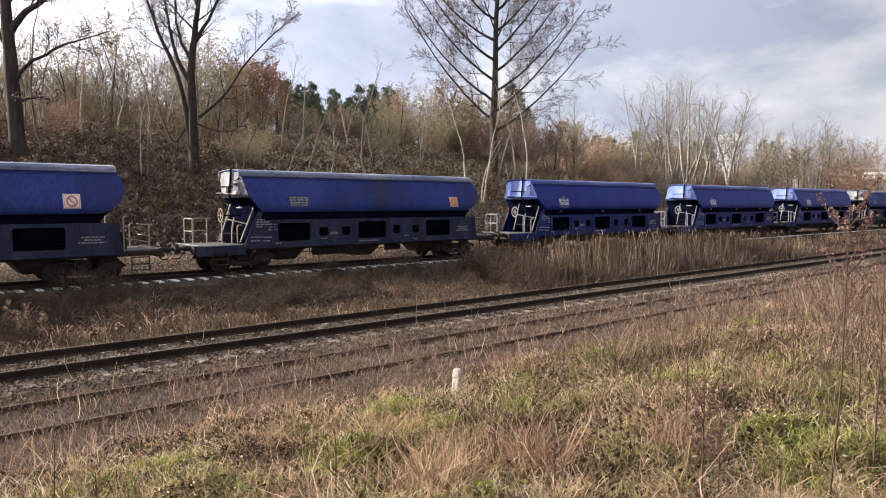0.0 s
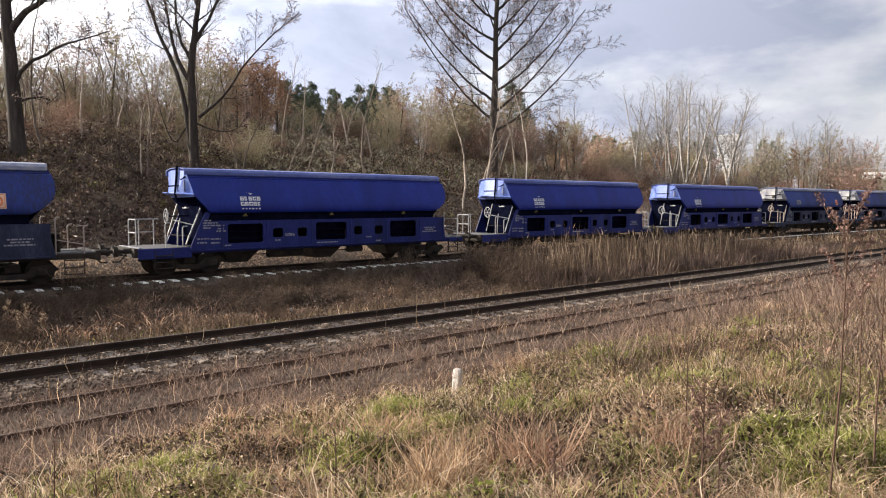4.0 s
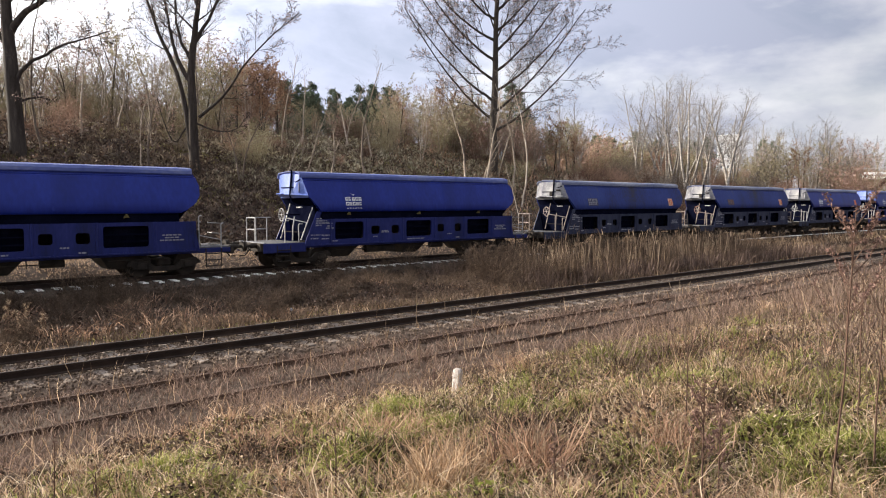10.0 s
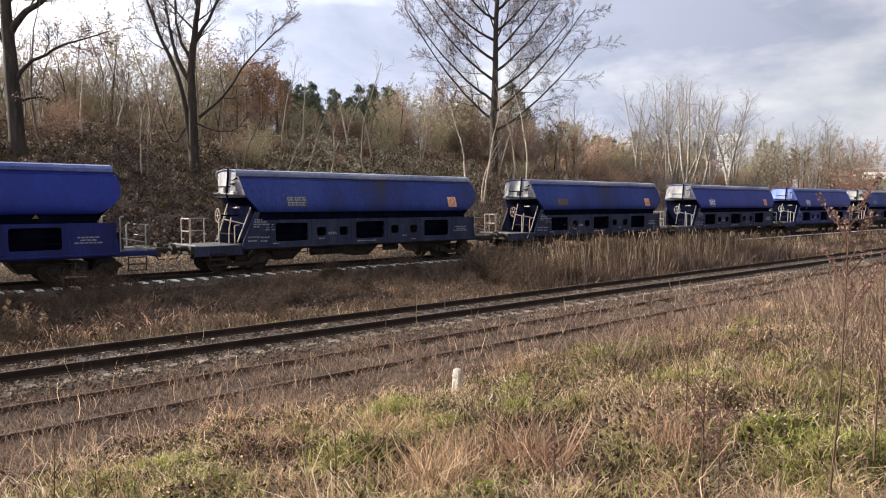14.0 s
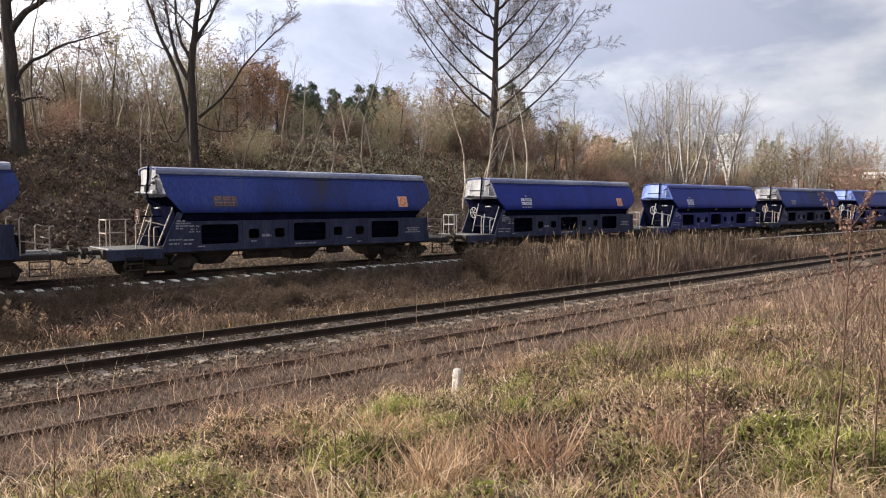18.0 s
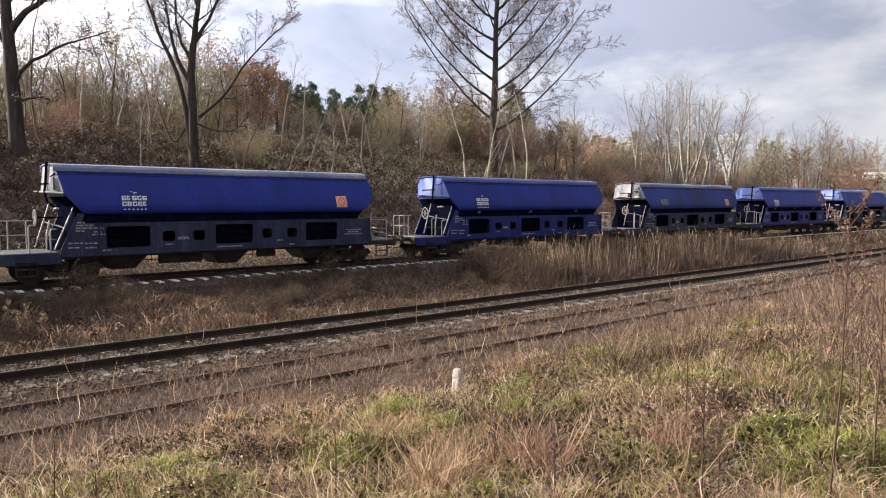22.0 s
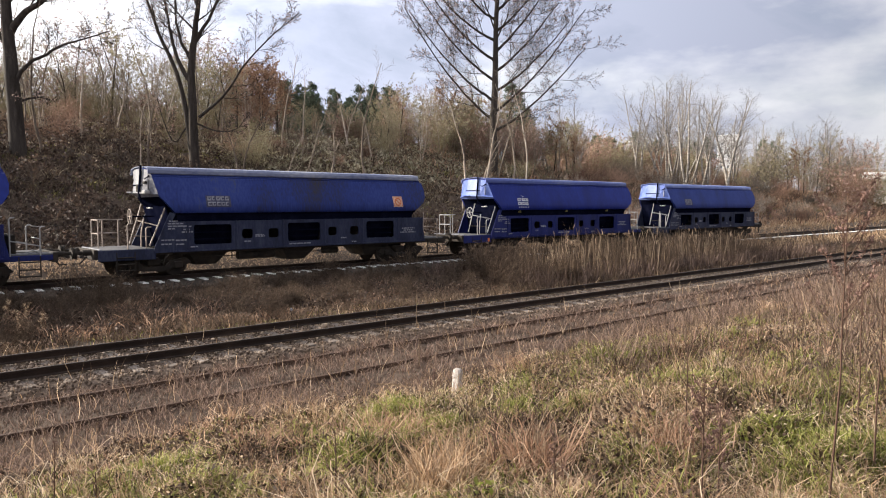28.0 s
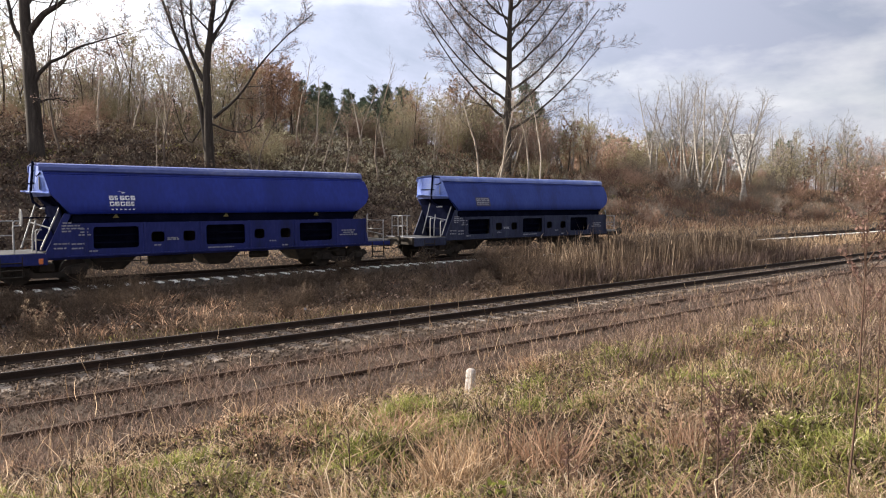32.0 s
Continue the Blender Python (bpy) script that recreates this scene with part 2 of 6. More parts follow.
# ---- geometry helpers ----
class Geo:
    def __init__(self):
        self.v, self.f = [], []

    def add(self, verts, faces):
        o = len(self.v)
        self.v += [tuple(p) for p in verts]
        self.f += [tuple(o + i for i in q) for q in faces]
        return self

    def box(self, c, s, rot=None, bevel=0.0):
        """A box with chamfered edges, centre c and full size s."""
        h = [x / 2 for x in s]
        b = min(bevel, *(x * 0.9 for x in h))
        pts, faces = [], []
        if b <= 0:
            pts = [(i * h[0], j * h[1], k * h[2]) for i in (-1, 1) for j in (-1, 1) for k in (-1, 1)]
            faces = [(0, 1, 3, 2), (4, 6, 7, 5), (0, 4, 5, 1), (2, 3, 7, 6), (0, 2, 6, 4), (1, 5, 7, 3)]
        else:
            idx = {}
            for i in (-1, 1):
                for j in (-1, 1):
                    for k in (-1, 1):
                        for a in range(3):
                            p = [i * (h[0] - b), j * (h[1] - b), k * (h[2] - b)]
                            p[a] = (i, j, k)[a] * h[a]
                            idx[i, j, k, a] = len(pts)
                            pts.append(tuple(p))
            for a in range(3):
                u, w = [x for x in range(3) if x != a]
                for sgn in (-1, 1):
                    loop = []
                    for du, dw in ((-1, -1), (1, -1), (1, 1), (-1, 1)):
                        key = [0, 0, 0]
                        key[a], key[u], key[w] = sgn, du, dw
                        loop.append(idx[key[0], key[1], key[2], a])
                    faces.append(tuple(loop))
                for du in (-1, 1):
                    for dw in (-1, 1):
                        k1, k2 = [0, 0, 0], [0, 0, 0]
                        k1[a], k1[u], k1[w] = -1, du, dw
                        k2[a], k2[u], k2[w] = 1, du, dw
                        faces.append((idx[(*k1, u)], idx[(*k2, u)], idx[(*k2, w)], idx[(*k1, w)]))
            for i in (-1, 1):
                for j in (-1, 1):
                    for k in (-1, 1):
                        faces.append((idx[i, j, k, 0], idx[i, j, k, 1], idx[i, j, k, 2]))
        m = Matrix.Translation(c) @ (rot.to_4x4() if rot else Matrix())
        return self.add([m @ Vector(p) for p in pts], faces)

    def tube(self, pts, radii, n=6, cap=True):
        pts = [Vector(p) for p in pts]
        if isinstance(radii, (int, float)):
            radii = [radii] * len(pts)
        o, ring = len(self.v), []
        x = None
        for i, p in enumerate(pts):
            d = (pts[min(i + 1, len(pts) - 1)] - pts[max(i - 1, 0)]).normalized()
            if x is None:
                x = d.orthogonal().normalized()
            x = (x - d * x.dot(d)).normalized()
            y = d.cross(x)
            for k in range(n):
                a = 2 * math.pi * k / n
                self.v.append(tuple(p + (x * math.cos(a) + y * math.sin(a)) * radii[i]))
        for i in range(len(pts) - 1):
            for k in range(n):
                a, b = o + i * n + k, o + i * n + (k + 1) % n
                self.f.append((a, b, b + n, a + n))
        if cap:
            self.f.append(tuple(o + k for k in range(n))[::-1])
            self.f.append(tuple(o + (len(pts) - 1) * n + k for k in range(n)))
        return self

    def loft(self, rings, cap=True, closed=True):
        n = len(rings[0])
        o = len(self.v)
        for r in rings:
            self.v += [tuple(p) for p in r]
        for i in range(len(rings) - 1):
            for k in range(n if closed else n - 1):
                a, b = o + i * n + k, o + i * n + (k + 1) % n
                self.f.append((a, b, b + n, a + n))
        if cap:
            e = o + (len(rings) - 1) * n
            for k in range(n // 2 - 1):
                self.f.append((o + k, o + n - 1 - k, o + n - 2 - k, o + k + 1))
                self.f.append((e + k, e + k + 1, e + n - 2 - k, e + n - 1 - k))
        return self

    def prism(self, poly, d):
        """A flat polygon thickened by the vector d."""
        n, d = len(poly), Vector(d)
        return self.add([Vector(p) for p in poly] + [Vector(p) + d for p in poly],
                        [tuple(range(n))[::-1], tuple(range(n, 2 * n))] + [(i, (i + 1) % n, n + (i + 1) % n, n + i) for i in range(n)])

    def mesh(self, name, mat, smooth=False):
        me = bpy.data.meshes.new(name)
        me.from_pydata(self.v, [], self.f)
        me.materials.append(mat)
        bm = bmesh.new()
        bm.from_mesh(me)
        bmesh.ops.recalc_face_normals(bm, faces=bm.faces)
        bm.to_mesh(me)
        bm.free()
        if smooth:
            me.polygons.foreach_set("use_smooth", [True] * len(me.polygons))
            me.set_sharp_from_angle(angle=radians(38))
        return me


def tri_mesh(name, co, tris, mat, smooth=False):
    me = bpy.data.meshes.new(name)
    co, tris = np.asarray(co, np.float32), np.asarray(tris, np.int32)
    me.vertices.add(len(co))
    me.vertices.foreach_set("co", co.ravel())
    me.loops.add(tris.size)
    me.loops.foreach_set("vertex_index", tris.ravel())
    me.polygons.add(len(tris))
    me.polygons.foreach_set("loop_start", np.arange(0, tris.size, 3, dtype=np.int32))
    me.materials.append(mat)
    me.update(calc_edges=True)
    if smooth:
        me.polygons.foreach_set("use_smooth", [True] * len(tris))
    return me


def leaf_mesh(name, spots, size, mat, r):
    n = len(spots)
    S = np.array([tuple(p) for p in spots])
    a = r.normal(0, 1, (n, 3))
    b = r.normal(0, 1, (n, 3))
    a /= np.linalg.norm(a, axis=1)[:, None]
    b /= np.linalg.norm(b, axis=1)[:, None]
    z = size * r.uniform(0.6, 1.4, (n, 1))
    co = np.stack([S, S + a * z * 0.5 + b * z * 0.3, S + a * z, S + a * z * 0.5 - b * z * 0.3], 1).reshape(-1, 3)
    o = np.arange(n)[:, None] * 4
    return tri_mesh(name, co, np.concatenate([o + [0, 1, 2], o + [0, 2, 3]], 1).reshape(-1, 3), mat)


def part(name, geo, mat, parent, label="", smooth=False):
    me = geo if isinstance(geo, bpy.types.Mesh) else geo.mesh(name, mat, smooth)
    ob = new(name, me)
    ob.parent = parent
    if label:
        ob["label"] = label
    return ob


def thing(name, label, category, group="", kind="", at=None):
    ob = tagged(new(name), label, category, group, kind)
    ob.empty_display_size = 0.2
    if at:
        ob.matrix_basis = at
    return ob


rng = np.random.default_rng(5)
TRAIN_Y, MAIN_Y, SIDE_Y, SIDE_Z = 29.16, 14.68, 11.65, -0.22

# ---- ground ----
PROFILE_Y = [-3000, -30, -2, 1.0, 3.0, 5.0, 7.0, 8.5, 9.6, 10.3, 12.6, 13.2, 16.2, 17.3, 20, 25.5, 26.6, 30.9, 31.9, 32.8, 34.4, 36, 40, 44, 48, 54, 62, 90, 300, 3000]
PROFILE_Z = [1.5, 1.4, 1.3, 1.25, 1.05, 0.72, 0.3, -0.05, -0.28, -0.31, -0.31, -0.40, -0.40, -0.45, -0.58, -0.58, -0.5, -0.45, 0.02, 0.36, 0.5, 0.95, 2.65, 4.4, 6.05, 7.8, 9.4, 11.0, 12.5, 14]


def height(x, y):
    x, y = np.asarray(x, float), np.asarray(y, float)
    z = np.interp(y, PROFILE_Y, PROFILE_Z)
    hill = np.clip((y - 33) / 3, 0, 1)
    low = np.interp(x, [-3000, 45, 80, 130, 260, 3000], [1, 1, 0.68, 0.62, 0.5, 0.5])
    z = np.where(hill > 0, z * (1 - hill) + z * low * hill, z)
    rough = np.clip((10 - y) / 2, 0, 1) + np.clip((y - 33) / 4, 0, 1) * 2.2 + 0.35 * np.clip((y - 16.5) / 1, 0, 1) * np.clip((26.5 - y) / 1, 0, 1)
    far = np.clip(1 - (np.abs(x) + np.abs(y) - 150) / 200, 0, 1)
    z = z + rough * far * (0.10 * np.sin(x * 1.3 + 2 * np.sin(y * 0.9)) * np.cos(y * 1.1 + x * 0.4) + 0.05 * np.sin(x * 2.9 + y * 2.1 + 1) + 0.04 * np.sin(4.3 * y - 3.7 * x))
    near = np.clip((9.2 - y) / 1.5, 0, 1) * np.clip((y + 6) / 4, 0, 1) * np.clip((40 - np.abs(x)) / 10, 0, 1)
    z = z + near * (0.08 * np.sin(5.1 * x + 1.7 * np.sin(3.3 * y + x)) * np.sin(5.7 * y + 1.4 * np.sin(2.9 * x)) + 0.035 * np.sin(9.3 * x - 4.1 * y) * np.cos(8.1 * y + 3.7 * x))
    return z


def axis(marks):
    out = []
    for a, b, step in marks:
        out += list(np.arange(a, b, step))
    return np.array(out + [marks[-1][1]])


def build_ground():
    xs = axis([(-3000, -600, 600), (-600, -100, 100), (-100, -20, 10), (-20, 0, 1), (0, 14, 0.13), (14, 30, 0.3), (30, 80, 0.8), (80, 160, 2.5), (160, 400, 12), (400, 1000, 100), (1000, 3000, 500)])
    ys = axis([(-3000, -300, 900), (-300, -30, 45), (-30, -4, 4), (-4, 0, 0.6), (0, 9.4, 0.13), (9.4, 11, 0.25), (11, 33, 0.55), (33, 62, 0.6), (62, 120, 4), (120, 400, 28), (400, 3000, 325)])
    X, Y = np.meshgrid(xs, ys)
    Z = height(X, Y)
    co = np.stack([X, Y, Z], -1).reshape(-1, 3)
    w, h = len(xs), len(ys)
    i = (np.arange(h - 1)[:, None] * w + np.arange(w - 1)[None]).ravel()
    tris = np.concatenate([np.stack([i, i + 1, i + w + 1], -1), np.stack([i, i + w + 1, i + w], -1)])
    m = material("earth_with_dead_grass", [(0.036, 0.025, 0.018), (0.078, 0.055, 0.04), (0.15, 0.108, 0.075)], rough=0.95, scale=0.5, fine=9, bump=0.8)
    ob = new("ground", tri_mesh("ground", co, tris, m, True))
    tagged(ob, "brown earth and dead grass of a railway cutting", "ground", kind="structure")


build_ground()


# ---- tracks ----
def rail_profile(y, top):
    half = [(0.036, 0.0), (0.036, -0.035), (0.012, -0.05), (0.010, -0.125), (0.065, -0.145), (0.07, -0.16)]
    pts = half + [(-a, b) for a, b in reversed(half)]
    return [(y + a, top + b) for a, b in pts]


def build_track(name, y, top, x0, x1, label, bed):
    t = thing(name, label, "railway track", kind="structure")
    t.location = (0, 0, 0)
    for s in (-1, 1):
        g = Geo()
        prof = rail_profile(y + s * 0.7525, top)
        g.loft([[(x, a, b) for a, b in prof] for x in (x0, 0, 20, 60, 150, x1)])
        part("rail", g, M["rail"] if bed != "grass" else M["side_rail"], t, "rusty brown steel rail", True)
        h = Geo()
        h.box(((x0 + x1) / 2, y + s * 0.7525, top + 0.001), (x1 - x0, 0.05, 0.004))
        part("rail_head", h, M["steel"] if bed != "grass" else M["side_rail"], t, "worn running surface")
    return t


def ballast_bed(y, top, x0, x1, half, foot, parent, mat="ballast"):
    g = Geo()
    rr = random.Random(int(y * 10))
    rings = []
    x = x0
    while x <= x1:
        j = lambda s: rr.uniform(-s, s)
        rings.append([(x, y - half - foot + j(0.12), top - 0.42), (x, y - half + j(0.06), top - 0.2 + j(0.02)), (x, y - 0.4, top - 0.19 + j(0.02)), (x, y + 0.4, top - 0.19 + j(0.02)),
                      (x, y + half + j(0.06), top - 0.2 + j(0.02)), (x, y + half + foot + j(0.12), top - 0.42)])
        x += 0.5 if x < 60 else 4
    g.loft(rings)
    return part("ballast_bed", g, M[mat], parent, "grey-brown crushed stone ballast", True)


def sleeper_mesh():
    g = Geo()
    prof = [(-0.13, -0.2), (-0.11, -0.02), (-0.09, 0.0), (0.09, 0.0), (0.11, -0.02), (0.13, -0.2)]
    rings = [[(a, yy, b - dz) for a, b in prof] for yy, dz in ((-1.38, 0.02), (-1.36, 0.0), (-0.45, 0.0), (-0.3, 0.03), (0.3, 0.03), (0.45, 0.0), (1.36, 0.0), (1.38, 0.02))]
    return g.loft(rings).mesh("sleeper", M["concrete"])


def build_tracks():
    tr = build_track("train_track", TRAIN_Y, 0.0, -45, 420, "single railway track on pale concrete sleepers", "stone")
    ballast_bed(TRAIN_Y, 0.012, -40, 400, 1.33, 0.5, tr, "black_bed")
    mt = build_track("main_track", MAIN_Y, 0.0, -40, 420, "empty ballasted track with rusty rails", "stone")
    ballast_bed(MAIN_Y, -0.03, -30, 400, 1.5, 0.45, mt)
    st = build_track("overgrown_siding", SIDE_Y, SIDE_Z, -40, 420, "disused siding sunk in dead grass", "grass")
    return tr, mt, st


TRACKS = build_tracks()


def stone_heap(name, label, n, place, smin, smax, parent):
    """Crushed stones as rough little polyhedra, joined."""
    P = place(n)
    n = len(P)
    phi = (1 + 5 ** 0.5) / 2
    ico = np.array([(-1, phi, 0), (1, phi, 0), (-1, -phi, 0), (1, -phi, 0), (0, -1, phi), (0, 1, phi), (0, -1, -phi), (0, 1, -phi), (phi, 0, -1), (phi, 0, 1), (-phi, 0, -1), (-phi, 0, 1)]) / 1.9
    it = np.array([(0, 11, 5), (0, 5, 1), (0, 1, 7), (0, 7, 10), (0, 10, 11), (1, 5, 9), (5, 11, 4), (11, 10, 2), (10, 7, 6), (7, 1, 8), (3, 9, 4), (3, 4, 2), (3, 2, 6), (3, 6, 8), (3, 8, 9), (4, 9, 5), (2, 4, 11), (6, 2, 10), (8, 6, 7), (9, 8, 1)])
    s_ = rng.uniform(smin, smax, (n, 1, 1)) / 2
    co = ico[None] * s_ * rng.uniform(0.6, 1.25, (n, 1, 3)) * rng.uniform(0.75, 1.2, (n, 12, 1))
    a = rng.uniform(0, 2 * np.pi, n)
    c, d = np.cos(a)[:, None], np.sin(a)[:, None]
    co = np.stack([co[..., 0] * c - co[..., 1] * d, co[..., 0] * d + co[..., 1] * c, co[..., 2]], -1) + P[:, None]
    tris = (it[None] + 12 * np.arange(n)[:, None, None]).reshape(-1, 3)
    ob = part(name, tri_mesh(name, co.reshape(-1, 3), tris, M["stone"]), None, parent, label)
    ob["kind"] = "stuff"


def bed_places(y, half, x0, x1, top):
    def go(n):
        x = x0 + (x1 - x0) * rng.uniform(0, 1, n) ** 1.7
        v = rng.uniform(-half - 0.45, half + 0.45, n)
        z = top - 0.185 - np.clip(np.abs(v) - half, 0, 1) * 0.5
        return np.stack([x, y + v, z], -1)
    return go


stone_heap("ballast_stones", "loose grey-brown ballast stones", 44000, bed_places(MAIN_Y, 1.5, -2, 60, -0.015), 0.025, 0.066, TRACKS[1])
stone_heap("ballast_stones", "loose grey-brown ballast stones", 3500, bed_places(TRAIN_Y, 0.6, 0, 80, -0.03), 0.04, 0.10, TRACKS[0])


def build_sleepers():
    con, dirty = sleeper_mesh(), sleeper_mesh()
    dirty.materials[0] = M["dirty_concrete"]
    for k in range(240):
        ob = part("sleeper", con, None, TRACKS[0])
        ob.location = (-6 + k * 0.6, TRAIN_Y, -0.155)
    for k in range(120):
        ob = part("sleeper", dirty, None, TRACKS[1])
        ob.location = (-3 + k * 0.6, MAIN_Y, -0.192)
        ob.rotation_euler = (0, 0, random.uniform(-0.02, 0.02))


build_sleepers()


# ---- hopper wagons ----
PITCH = 18.446
SECTION = [(0.0, 4.30), (0.45, 4.295), (0.86, 4.25), (0.95, 4.17), (0.97, 4.05), (0.98, 3.96), (1.09, 3.93), (1.22, 3.58), (1.35, 3.22), (1.46, 2.9), (1.49, 2.62), (1.44, 2.52), (0.72, 2.45), (0.70, 2.2)]


def side_y(z):
    zz = [p[1] for p in SECTION[5:]][::-1]
    yy = [p[0] for p in SECTION[5:]][::-1]
    return -float(np.interp(z, zz, yy))


def front_s(z):
    return float(np.interp(z, [2.2, 2.5, 2.75, 3.2, 4.1, 4.27], [4.95, 4.72, 4.52, 4.12, 3.93, 3.88]))


def rear_s(z):
    return float(np.interp(z, [2.2, 2.5, 2.75, 3.1, 3.45, 3.8, 4.1, 4.27], [16.3, 16.7, 17.2, 17.52, 17.6, 17.55, 17.42, 17.32]))


BIG_HOLES = [(5.45, 7.05), (9.65, 11.3), (13.85, 15.5)]
SMALL_HOLES = [(7.5, 8.0), (8.72, 9.2), (11.72, 12.18), (12.92, 13.4)]


def decal(name, s0, s1, z0, z1, mat, parent, label="", skirt=False, lift=0.005):
    """A thin painted patch that follows the curve of the side."""
    n = 1 if skirt else max(1, round((z1 - z0) / 0.08))
    rings = []
    for k in range(n + 1):
        z = z0 + (z1 - z0) * k / n
        y = -1.412 if skirt else side_y(z) - lift
        rings.append([(s0, y, z), (s1, y, z), (s1, y - 0.004, z), (s0, y - 0.004, z)])
    return part(name, Geo().loft(rings), mat, parent, label)


def make_wagon(look_, label):
    """One four-axle covered hopper wagon; x runs from its leading buffers to its trailing ones, z from the rail heads."""
    W = thing("hopper_wagon", label, "freight wagon", "wagons of the train")
    paint, low = {"clean": (M["blue"], M["blue_low"]), "faded": (M["faded"], M["grey_blue"]), "grimy": (M["grimy"], M["grey_blue"]), "rusty": (M["grimy"], M["grey_blue"]), "mixed": (M["blue"], M["grey_blue"])}[look_]
    dusty = look_ in ("grimy", "rusty")
    tube_mat = M["tan_tube"] if dusty else M["handrail"]
    # hull
    g = Geo()
    ring = [(a, b) for a, b in SECTION][::-1] + [(-a, b) for a, b in SECTION]
    ring[len(SECTION)] = (-0.02, 4.27)
    ring[len(SECTION) - 1] = (0.02, 4.27)
    rings = [[(front_s(b), a, b) for a, b in ring]] + [[(s, a, b) for a, b in ring] for s in (5.2, 8.2, 8.24, 12.2, 12.24, 16.2)] + [[(rear_s(b), a, b) for a, b in ring]]
    g.loft(rings)
    hull = part("hull", g, paint, W, {"clean": "glossy royal blue hopper shell", "faded": "faded blue hopper shell", "grimy": "dull blue hopper shell streaked with dust", "rusty": "dull blue hopper shell streaked with dust", "mixed": "royal blue hopper shell"}[look_], True)
    # roof cover with its drip edge, and joint straps
    rc = Geo()
    prof = [(1.03, 4.08), (1.03, 4.2), (0.97, 4.30), (0.5, 4.36), (0.0, 4.375), (-0.5, 4.36), (-0.97, 4.30), (-1.03, 4.2), (-1.03, 4.08)]
    inn = [(a * 0.975, b - 0.03) for a, b in reversed(prof)]
    rc.loft([[(s, a, b) for a, b in prof + inn] for s in (3.83, 8.2, 12.2, 17.38)])
    # every roof colour here has sunlight painted in
    part("roof_cover", rc, {"clean": M["blue_roof"], "faded": M["hood"]}.get(look_, M["pale_roof"]), W, {"clean": "blue roof cover with grazing sunlight in its colour", "faded": "blue roof cover paled to show sun glare"}.get(look_, "roof cover whitened by dust and painted-in sunlight"))
    for s in (-1, 1):
        e = Geo()
        e.tube([(3.95, s * 1.03, 3.965), (17.4, s * 1.03, 3.965)], 0.03, 8)
        part("roof_edge", e, paint, hull, smooth=True)
    for s in (8.22, 12.22):
        e = Geo()
        pts = [(a, b) for a, b in SECTION[2:12]]
        e.loft([[(s - 0.035, -a - 0.012, b + 0.004) for a, b in pts], [(s + 0.035, -a - 0.012, b + 0.004) for a, b in pts]], cap=False, closed=False)
        e.loft([[(s - 0.035, -a + 0.01, b) for a, b in pts], [(s + 0.035, -a + 0.01, b) for a, b in pts]], cap=False, closed=False)
        part("panel_strap", e, paint, hull)
    # end hood: a bulging shield in three facets, its lip, bars and the dark hatch pole before it
    # the light blue hood has sun glare painted in; the others are dusty
    hood_mat = M["dust"] if dusty or look_ == "mixed" else M["hood"]
    hood = Geo()
    top = [(3.90, -1.0, 4.2), (3.80, -0.42, 4.26), (3.80, 0.42, 4.26), (3.90, 1.0, 4.2)]
    mid = [(4.10, -1.34, 3.24), (3.72, -0.52, 3.30), (3.72, 0.52, 3.30), (4.10, 1.34, 3.24)]
    low_ = [(4.14, -1.30, 3.16), (3.86, -0.5, 3.14), (3.86, 0.5, 3.14), (4.14, 1.30, 3.16)]
    back = [(a + 0.06, b, c + 0.03) for a, b, c in low_]
    hood.add(top + mid + low_ + back, [(r * 4 + k, r * 4 + k + 1, r * 4 + k + 5, r * 4 + k + 4) for r in range(3) for k in range(3)])
    part("end_hood", hood, hood_mat, hull, "sunlit end shield of the hopper")
    lipg = Geo().tube([(4.08, -1.34, 3.26), (3.69, -0.52, 3.31), (3.60, -0.1, 3.32), (3.60, 0.52, 3.32), (4.08, 1.34, 3.26)], 0.035, 6)
    part("hood_rim", lipg, hood_mat, hull)
    part("hood_flap", Geo().box((3.60, 0.3, 3.34), (0.2, 0.55, 0.05), bevel=0.015), hood_mat, hull, "folded lip of the end shield")
    for y, z in ((-0.25, 3.62), (0.2, 3.62)):
        part("hood_bar", Geo().tube([(3.74, y - 0.35, z), (3.74, y + 0.3, z)], 0.028, 6), M["navy"], hull, "dark cross bar of the hatch gear")
    part("hood_panel", Geo().box((3.90, -0.86, 3.62), (0.03, 0.22, 0.46), rot=Matrix.Rotation(radians(-35), 3, "Z"), bevel=0.01), M["dust"], hull, "pale inspection panel")
    part("hood_strut", Geo().tube([(3.82, -0.45, 3.94), (3.84, -0.72, 3.86), (3.90, -0.98, 3.98)], 0.04, 6), M["navy"], hull, "dark curved hatch strut")
    if dusty:
        part("hatch_gear", Geo().box((3.78, -0.88, 3.34), (0.2, 0.4, 0.16), bevel=0.03), M["handrail"], hull, "pale hatch gear box")
        part("hatch_gear", Geo().box((3.70, -0.3, 3.5), (0.14, 0.26, 0.3), bevel=0.03), M["rust"], hull, "dark hatch gear box")
        part("hatch_gear", Geo().box((3.80, -0.75, 3.72), (0.12, 0.34, 0.1), bevel=0.03), M["rust"], hull, "dark hatch gear box")
    part("vent_pipe", Geo().tube([(3.76, -0.45, 4.40), (3.72, -0.45, 3.9), (3.66, -0.45, 3.3), (3.72, -0.5, 2.95), (3.95, -0.75, 2.72), (4.0, -0.9, 2.8)], 0.045, 6), M["navy"], W, "dark blue hatch pole")
    part("gear_cap", Geo().box((3.95, -0.78, 2.72), (0.12, 0.42, 0.07), bevel=0.02), M["handrail"], W, "pale gear cover below the hatch")
